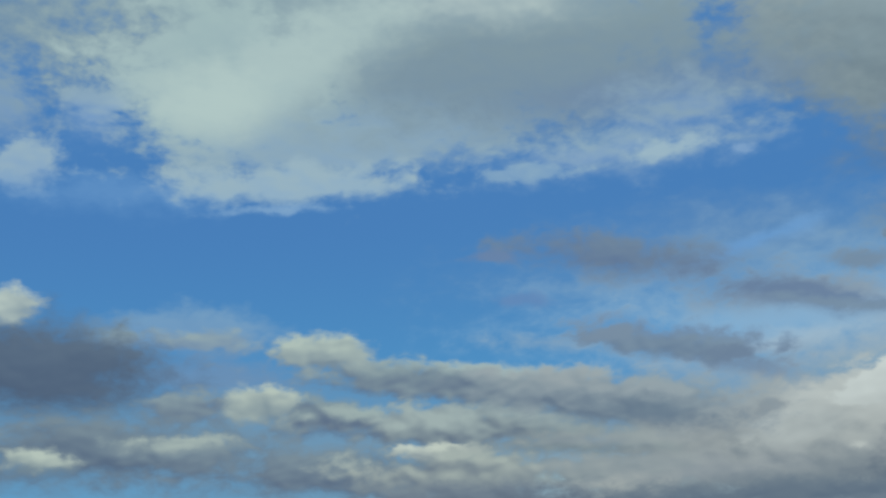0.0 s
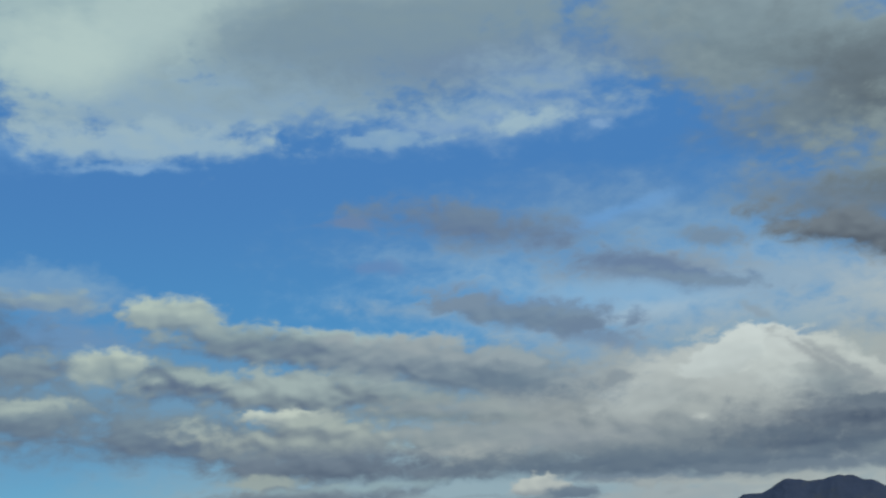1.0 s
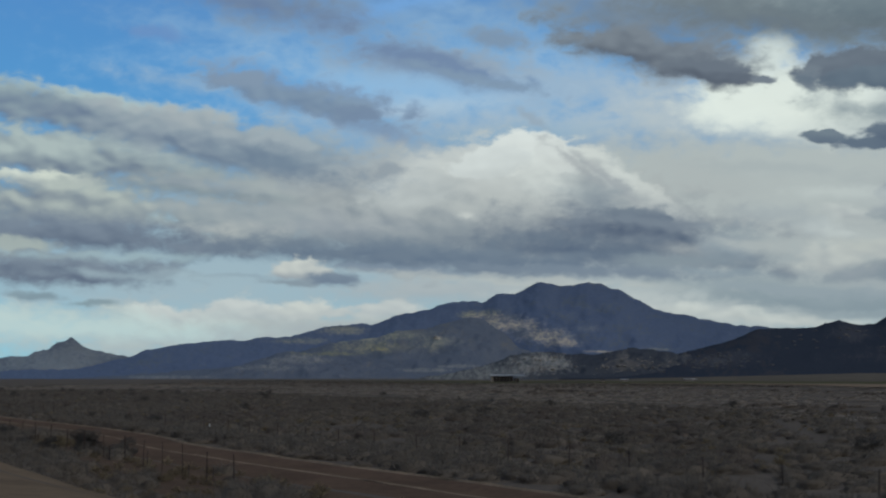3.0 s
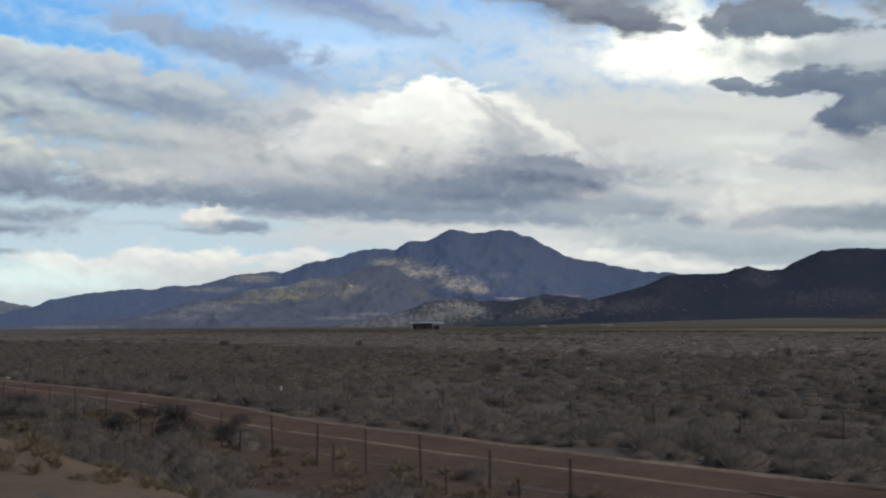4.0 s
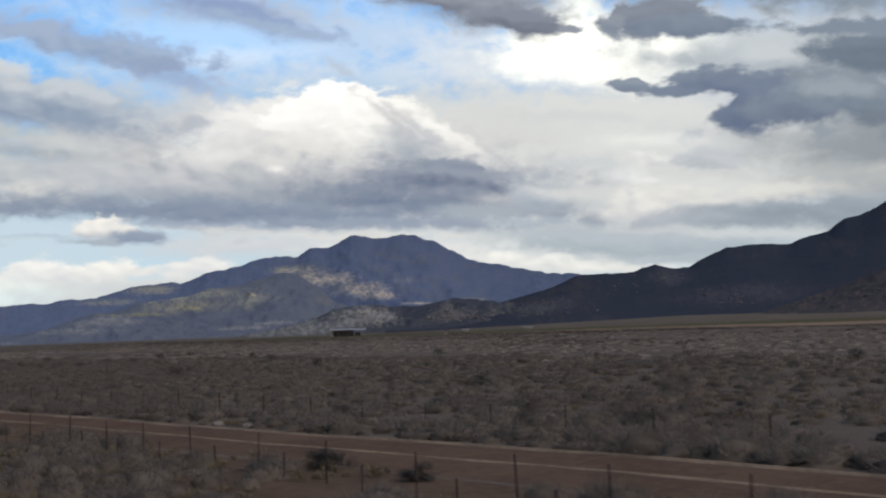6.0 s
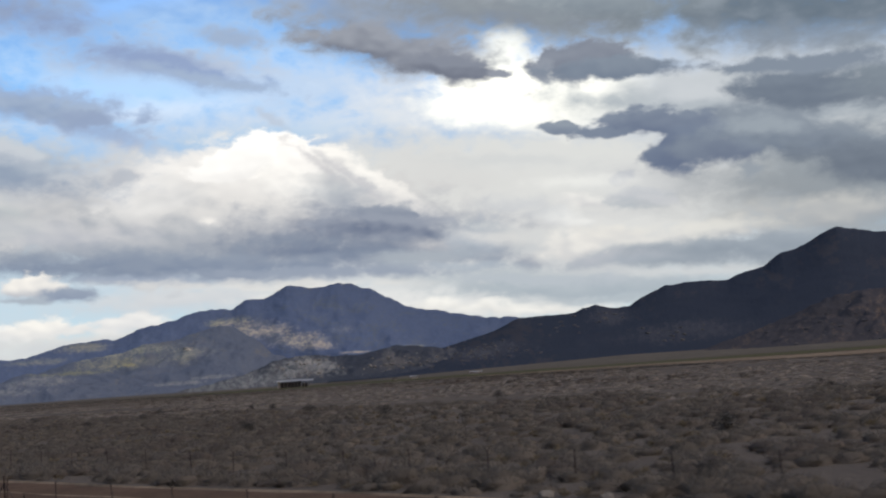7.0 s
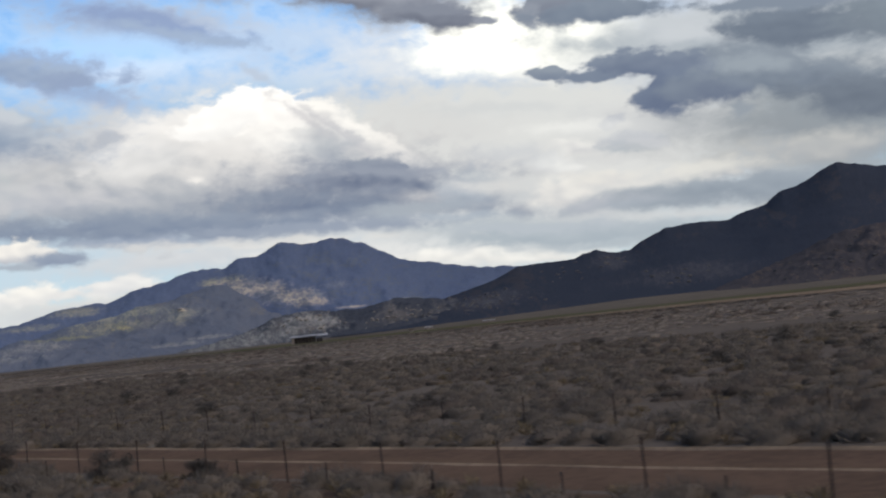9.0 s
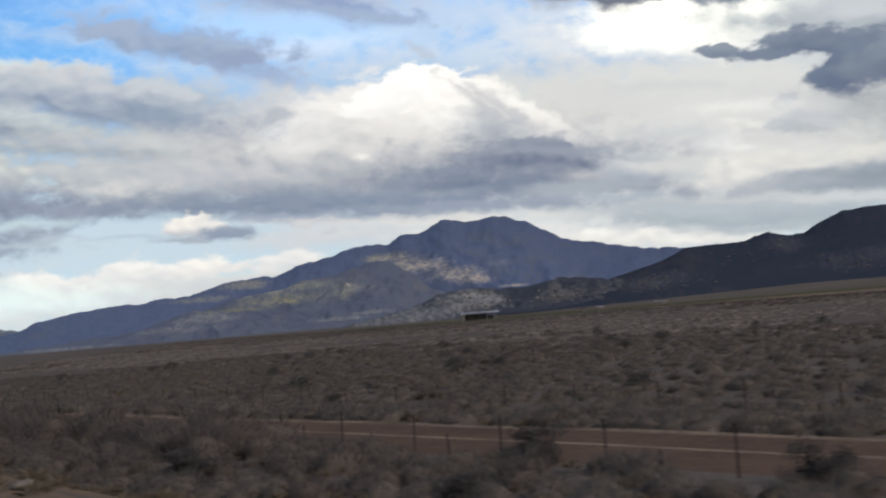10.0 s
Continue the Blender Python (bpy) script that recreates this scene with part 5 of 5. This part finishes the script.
def puff(seed, leaves, reach, high, leaf, lobes=6):
    """One fuzzy bush as (verts, faces): many small leaves and twig ends round a few lobes, turned every way."""
    r = np.random.RandomState(seed)
    c = np.stack([r.uniform(-.55, .55, lobes) * reach, r.uniform(-.55, .55, lobes) * reach, r.uniform(0.15, 0.62, lobes) * high], -1)
    k = r.randint(lobes, size=leaves)
    d = r.normal(0, 1, (leaves, 3))
    d /= np.linalg.norm(d, axis=1)[:, None]
    p = c[k] + d * r.uniform(0.55, 1.0, (leaves, 1)) * np.array([reach * 0.5, reach * 0.5, high * 0.42])
    p[:, 2] = np.abs(p[:, 2])
    out = p / np.array([reach, reach, high]) + np.array([0, 0, 0.25])
    out /= np.linalg.norm(out, axis=1)[:, None]
    out += r.normal(0, 0.33, (leaves, 3))
    u = np.cross(out, r.normal(0, 1, (leaves, 3)))
    u /= np.linalg.norm(u, axis=1)[:, None]
    w = np.cross(out, u)
    w /= np.linalg.norm(w, axis=1)[:, None]
    s = leaf * r.uniform(0.6, 1.6, (leaves, 1))
    v = np.stack([p - u * s, p + w * s * 0.6, p + u * s * 1.3, p - w * s * 0.6], 1).reshape(-1, 3)
    i = np.arange(leaves)[:, None] * 4
    return v, np.concatenate([i + [0, 1, 2], i + [0, 2, 3]], 0)


def bush(seed, rings, sides, twigs, reach, high, wide, length):
    """A low rounded bush as (verts, faces): a lumpy dome of packed twigs with thin loose ends sticking out of it all round."""
    r = np.random.RandomState(seed)
    v, f = [], []
    lump = r.uniform(0.6, 1.25, (rings + 1, sides))
    for i in range(rings):
        e = (i / rings) * math.pi / 2
        for j in range(sides):
            a = 2 * math.pi * (j + 0.5 * (i % 2)) / sides
            q = lump[i, j]
            v.append((math.cos(a) * math.cos(e) * reach * q, math.sin(a) * math.cos(e) * reach * q, (math.sin(e) * 0.9 + 0.02) * high * (0.8 + 0.25 * q)))
    v.append((0, 0, high * r.uniform(0.8, 1.0)))
    for i in range(rings - 1):
        for j in range(sides):
            a, b = i * sides + j, i * sides + (j + 1) % sides
            f += [(a, b, b + sides), (a, b + sides, a + sides)]
    top = len(v) - 1
    f += [((rings - 1) * sides + j, (rings - 1) * sides + (j + 1) % sides, top) for j in range(sides)]
    d = r.normal(0, 1, (twigs, 3))
    d[:, 2] = np.abs(d[:, 2]) * 1.1 + 0.05
    d /= np.linalg.norm(d, axis=1)[:, None]
    base = d * np.array([reach, reach, high]) * r.uniform(0.6, 0.95, (twigs, 1))
    lean = d + r.normal(0, 0.45, (twigs, 3)) + np.array([0, 0, 0.35])
    lean /= np.linalg.norm(lean, axis=1)[:, None]
    tip = base + lean * length * r.uniform(0.5, 1.3, (twigs, 1))
    tip[:, 2] = np.maximum(tip[:, 2], 0.02)
    side = np.cross(lean, r.normal(0, 1, (twigs, 3)))
    side /= np.linalg.norm(side, axis=1)[:, None]
    w = wide * r.uniform(0.6, 1.4, (twigs, 1))
    tw = np.stack([base - side * w, base + side * w, tip], 1).reshape(-1, 3)
    n = len(v)
    return np.concatenate([np.array(v) * 0.86, tw]), np.concatenate([np.array(f), np.arange(twigs * 3).reshape(-1, 3) + n])


def scatter(name, spots, kinds, mat, label, category):
    """Many bushes as one mesh: spots are rows of x, y, size, flatness."""
    r = np.random.RandomState(len(name))
    vs, fs, base = [], [], 0
    for x, y, s, fl in spots:
        v, f = kinds[r.randint(len(kinds))]
        a = r.uniform(0, 2 * math.pi)
        c, sn = math.cos(a) * s, math.sin(a) * s
        w = np.stack([v[:, 0] * c - v[:, 1] * sn + x, v[:, 0] * sn + v[:, 1] * c + y, v[:, 2] * s * fl + ground_at(x, y) - 0.03], -1)
        vs.append(w)
        fs.append(f + base)
        base += len(v)
    ob = array_object(name, np.concatenate(vs), np.concatenate(fs), mat, True)
    return tagged(ob, label, category, kind="stuff")


rs = np.random.RandomState(21)


def clumped(x, y, scale=0.05):
    return noise.noise(Vector((x * scale, y * scale, 2.0))) + 0.5 * noise.noise(Vector((x * scale * 3, y * scale * 3, 7.0)))


def spots_in(n, x0, x1, y_of, keep, s0, s1, f0=0.7, f1=1.1):
    got = []
    while len(got) < n:
        x = rs.uniform(x0, x1)
        y = y_of(rs.uniform(0, 1))
        if keep(x, y):
            got.append((x, y, rs.uniform(s0, s1), rs.uniform(f0, f1)))
    return got


def on_road(x, y):
    return 23.8 < y - road_sway(x) < 30.6


near_kinds = [bush(k, 3, 9, 175, 0.62, 0.56, 0.013, 0.26) for k in range(6)]
plain_kinds = [bush(80 + k, 3, 8, 84, 0.74, 0.46, 0.018, 0.32) for k in range(6)]
mid_kinds = [bush(20 + k, 2, 6, 14, 1.0, 0.42, 0.05, 0.30) for k in range(5)]
far_kinds = [bush(40 + k, 2, 5, 0, 1.2, 0.4, 0.1, 0.3) for k in range(5)]
grass_kinds = [twig_clump(60 + k, 44, 0.34, 0.44, 0.013, 0.2) for k in range(4)]


def off_field(x, y):
    """Not on the straw field and the pasture."""
    return math.hypot(x, y) < 345 or math.degrees(math.atan2(x, y)) < -44


# between the highway's bank and the dirt road
scatter("roadside_brush", spots_in(1750, -235, 40, lambda u: 11.0 + 13.4 * u ** 0.8, lambda x, y: not on_road(x, y) and clumped(x, y, 0.14) > (0.14 if (x > -60 and y > 17.5) or (x > -140 and y > 20.8) else -0.2), 0.5, 1.35), near_kinds, twig_grey, "grey-brown leafless brush along the fence", "brush")
patches = [(cx + rs.normal(0, 1.3), cy + rs.normal(0, 0.45), rs.uniform(0.5, 1.0), rs.uniform(0.6, 0.9)) for cx, cy in ((-110.9, 22.3), (-96.5, 21.8), (-94.0, 22.4), (-87.8, 20.3), (-80.1, 22.6), (-32.2, 17.7), (-30.1, 17.3), (-33.0, 21.6), (-37.8, 16.6)) for _ in range(30)]
scatter("roadside_grass", patches + spots_in(2400, -235, 40, lambda u: 9.5 + 14.4 * u, lambda x, y: not on_road(x, y) and clumped(x, y, 0.11) < 0.2, 0.6, 1.3), grass_kinds, straw, "pale dry grass tufts by the roadside", "grass")
tall = [(x, y, s, f) for x, y, s, f in spots_in(240, -240, -150, lambda u: 12.5 + 10.5 * u, lambda x, y: clumped(x, y, 0.1) > -0.2, 0.8, 1.5)]
tall += [(x, y, s * 1.75, f * 1.15) for x, y, s, f in spots_in(95, -240, -166, lambda u: 19.6 + 4.0 * u, lambda x, y: True, 0.9, 1.4)]
scatter("verge_brush", tall, near_kinds, twig_brown, "taller brown brush on the verge of the dirt road", "brush")
scatter("bank_grass", spots_in(2300, -200, 12, lambda u: 2.6 + 8.0 * u, lambda x, y: (x > -75 or x < -128) and clumped(x, y, 0.2) > -0.35, 0.35, 0.75), grass_kinds, straw, "short tan dry grass on the highway bank", "grass")
# thick brush and pale tussocks where the verge widens
rv = np.random.RandomState(33)
tussock_kinds = [twig_clump(90 + k, 230, 0.55, 0.36, 0.016, 0.5) for k in range(3)]
scatter("thick_brush", [(cx + rv.normal(0, 0.8), cy + rv.normal(0, 0.35), rv.uniform(1.0, 1.6), rv.uniform(0.8, 1.1))
                        for cx, cy in ((-35.8, 18.9), (-33.0, 18.6), (-34.0, 15.0), (-25.9, 17.0), (-24.2, 17.3), (-35.8, 21.6), (-39.4, 19.9), (-37.0, 20.6), (-46.8, 16.2), (-44.8, 17.2), (-42.0, 20.8), (-45.5, 21.2)) for _ in range(4)],
        near_kinds, twig_grey, "dense grey leafless brush crowding the dirt road's edge", "brush")
scatter("dry_tussocks", [(cx + rv.normal(0, 0.7), cy + rv.normal(0, 0.25), rv.uniform(0.7, 1.3), rv.uniform(0.7, 1.1))
                         for cx, cy in ((-33.3, 16.4), (-29.9, 15.6), (-27.0, 14.8), (-32.2, 21.3), (-28.6, 20.9), (-40.1, 16.8), (-42.8, 15.4), (-37.8, 18.0), (-31.0, 17.4), (-29.2, 16.8), (-34.4, 17.7), (-35.2, 16.6), (-38.8, 15.9)) for _ in range(7)],
        tussock_kinds, straw, "pale yellow dry tussocks among the verge brush", "grass")
# beyond the road
scatter("plain_brush", spots_in(7200, -330, 60, lambda u: 30.9 + 80 * u ** 1.35, lambda x, y: x < 0.75 * y + 10 and x > -260 - y * 1.6 and clumped(x, y, 0.06) > -0.8, 0.6, 1.45, 0.6, 1.0), plain_kinds, twig_grey, "dense grey-brown desert brush on the plain", "brush")
edge_spots = [(x, y + road_sway(x), sz, f) for x, y, sz, f in spots_in(150, -34, 40, lambda u: 31.2 + 3.4 * u, lambda x, y: True, 0.8, 1.5, 0.7, 1.1)]
scatter("hedge_brush", edge_spots + spots_in(360, -235, 20, lambda u: 31.0 + 2.4 * u, lambda x, y: not on_road(x, y - 0.4) and clumped(x, y, 0.12) > -0.25, 0.9, 1.6, 0.8, 1.2), plain_kinds, twig_grey, "thick grey-brown brush along the far edge of the road", "brush")
scatter("brown_brush", spots_in(1500, -330, 60, lambda u: 31.2 + 85 * u ** 1.3, lambda x, y: x < 0.75 * y + 10 and x > -260 - y * 1.6 and clumped(x + 90, y, 0.05) > 0.1, 0.7, 1.6, 0.6, 1.0), plain_kinds, twig_brown, "darker brown brush in drifts on the plain", "brush")
scatter("plain_grass", spots_in(2000, -330, 60, lambda u: 30.9 + 80 * u ** 1.4, lambda x, y: clumped(x + 50, y, 0.07) > 0.0, 0.7, 1.4), grass_kinds, straw, "dry straw-coloured grass between the brush", "grass")
scatter("middle_brush", spots_in(8500, -900, 120, lambda u: 95 + 260 * u ** 1.5, lambda x, y: off_field(x, y) and x < -0.1 * y and x > -260 - y * 2.2 and clumped(x, y, 0.02) > -0.25, 0.8, 1.7, 0.3, 0.6), mid_kinds, pale_brush, "brown scrub spread over the middle plain", "brush")
scatter("middle_thicket", spots_in(700, -900, 120, lambda u: 95 + 420 * u ** 1.2, lambda x, y: off_field(x, y) and x < -0.1 * y and x > -260 - y * 2.2 and clumped(x, y * 2.2, 0.012) > 0.36, 1.0, 2.2, 0.5, 0.9), mid_kinds, twig_brown, "dark thickets in lines across the middle plain", "brush")
scatter("far_grass", spots_in(7000, -1900, 100, lambda u: 270 + 640 * u, lambda x, y: math.hypot(x, y) > 330 and x < -0.25 * y and x > -300 - y * 2.0 and clumped(x + 400, y, 0.008) > -0.5, 1.6, 3.6, 0.12, 0.3), far_kinds, pale_brush, "pale low grass and brush on the far plain", "grass")
scatter("far_brush", spots_in(2000, -2300, 100, lambda u: 380 + 700 * u ** 1.2, lambda x, y: off_field(x, y) and x < -0.3 * y and x > -200 - y * 2.4 and clumped(x, y, 0.006) > 0.15, 1.0, 2.2, 0.3, 0.6), far_kinds, twig_brown, "distant drifts of dark scrub", "brush")


# the row of low brush along a track that crosses the far plain
TRACK = ((-2272, 773), (-1500, 690), (-1231, 646), (-1024, 615), (-850, 590), (-631, 555), (-540, 515), (-340, 407))
row = []
for k in range(560):
    x = -340 - 1932 * (k / 560) ** 1.5 + rs.uniform(-2, 2)
    row.append((x, float(np.interp(x, *zip(*TRACK))) + rs.uniform(-1.5, 1.5), rs.uniform(1.1, 2.2), rs.uniform(0.4, 0.8)))
scatter("hedgerow", row, far_kinds, leaf_dark, "dark row of low brush along a far track", "brush")


# ---- single dark shrubs ----
def shrub(seed, size, mat, leaves=620, leaf=0.019):
    """A dark evergreen shrub: a few bent stems and a ragged crown."""
    root = new("shrub", None)
    r = random.Random(seed)
    for k in range(5):
        bm = bmesh.new()
        a = r.uniform(0, 6.28)
        p = Vector((0.05 * math.cos(a), 0.05 * math.sin(a), -0.1))
        d = Vector((math.cos(a) * 0.35, math.sin(a) * 0.35, 1.0))
        for s in range(3):
            nx = p + d * 0.24 * size
            rod(bm, p, nx, 0.03 * size / (s + 1), 0.02 * size / (s + 1), 5)
            p, d = nx, (d + Vector((r.uniform(-.5, .5), r.uniform(-.5, .5), 0))).normalized()
        part("stem", bm, old_wood, root)
    vs, fs, base = [], [], 0
    q = np.random.RandomState(seed)
    for k in range(13):
        v, f = puff(seed * 13 + k, leaves, 0.42, 0.42, leaf, 4)
        off = np.array([q.uniform(-.5, .5), q.uniform(-.5, .5), q.uniform(0.0, 0.66)])
        off[:2] *= 1.05 - off[2] * 0.75
        vs.append((v + off) * size)
        fs.append(f + base)
        base += len(v)
    crown = array_object("crown", np.concatenate(vs), np.concatenate(fs), mat)
    crown.parent = root
    return tagged(root, "dark ragged evergreen shrub by the fence", "shrub", "dark shrubs near the fence")


models = [shrub(k + 3, 1.0, leaf_dark) for k in range(3)]
far_models = [shrub(k + 13, 1.0, leaf_dark, 100, 0.028) for k in range(3)]
SHRUBS = [(-22.0, 20.4, 1.5), (-19.2, 21.6, 1.15), (-36.3, 30.9, 0.55), (-32.2, 15.2, 0.95), (-53.4, 22.6, 0.8), (-28.8, 22.0, 0.8), (-37.5, 19.6, 1.1), (-39.2, 19.8, 1.0), (-27.0, 18.1, 0.9),
          (-24.0, 18.9, 1.0), (-34.1, 17.4, 0.9), (-58.3, 23.0, 1.0), (-76.3, 36.2, 0.9), (-62.4, 35.4, 1.0), (-57.2, 36.0, 1.1), (-153.0, 23.5, 1.45), (-143.2, 23.4, 1.2), (-137.3, 23.6, 0.9),
          (-161.6, 16.8, 1.3), (-176.8, 23.4, 0.9), (-170.8, 45.4, 1.6), (-182.5, 34.9, 1.0), (-144.4, 40.3, 1.3), (-186.0, 22.6, 1.3), (-148.0, 17.0, 1.1), (-168.0, 20.5, 1.0), (-120.0, 17.5, 1.0)]
for _ in range(46):
    x = rs.uniform(-330, 10)
    SHRUBS.append((x, rs.uniform(38, 120), rs.uniform(0.7, 1.6)))
made = {}
for x, y, s in SHRUBS:
    m = pose(x, y, ground_at(x, y) - 0.03, 0, 0, rng.uniform(0, 360)) @ Matrix.Diagonal((s, s, s * rng.uniform(0.75, 1.0), 1))
    kind = (far_models if y > 37 else models)[len(made) % 3]
    if kind.name in made.values():
        c = copy_thing(kind, m)
        c.scale = m.to_scale()
        made[len(made)] = c.name
    else:
        kind.matrix_basis = m
        made[len(made)] = kind.name

# ---- stones at the road's edge ----
def stones(n, seed, placed):
    r = random.Random(seed)
    for k in range(n + len(placed)):
        x = r.uniform(-200, 0)
        y = r.choice((30.9, 31.1, 31.3)) + r.uniform(-0.6, 0.6)
        if k >= n:
            x, y = placed[k - n]
        bm = bmesh.new()
        bmesh.ops.create_icosphere(bm, subdivisions=2, radius=r.uniform(0.12, 0.3) if y > 10 else 0.1)
        for v in bm.verts:
            v.co += v.co.normalized() * 0.09 * noise.noise(v.co * 6 + Vector((k, 0, 0)))
            v.co.z *= 0.6
        me = bpy.data.meshes.new("stone")
        bm.to_mesh(me)
        bm.free()
        me.materials.append(stone)
        ob = new("stone", me)
        ob.matrix_basis = pose(x, y, ground_at(x, y) + 0.04, 0, 0, r.uniform(0, 360))
        tagged(ob, "pale rough stone at the edge of the track", "stone", "stones along the track")


stones(14, 8, ((-163.5, 31.2), (-154.8, 31.0), (-153.3, 31.0), (-149.9, 31.1), (-166.8, 31.3), (-139.5, 4.7), (-139.1, 4.5), (-79.0, 31.0), (-76.5, 31.1), (-84.0, 31.2)))
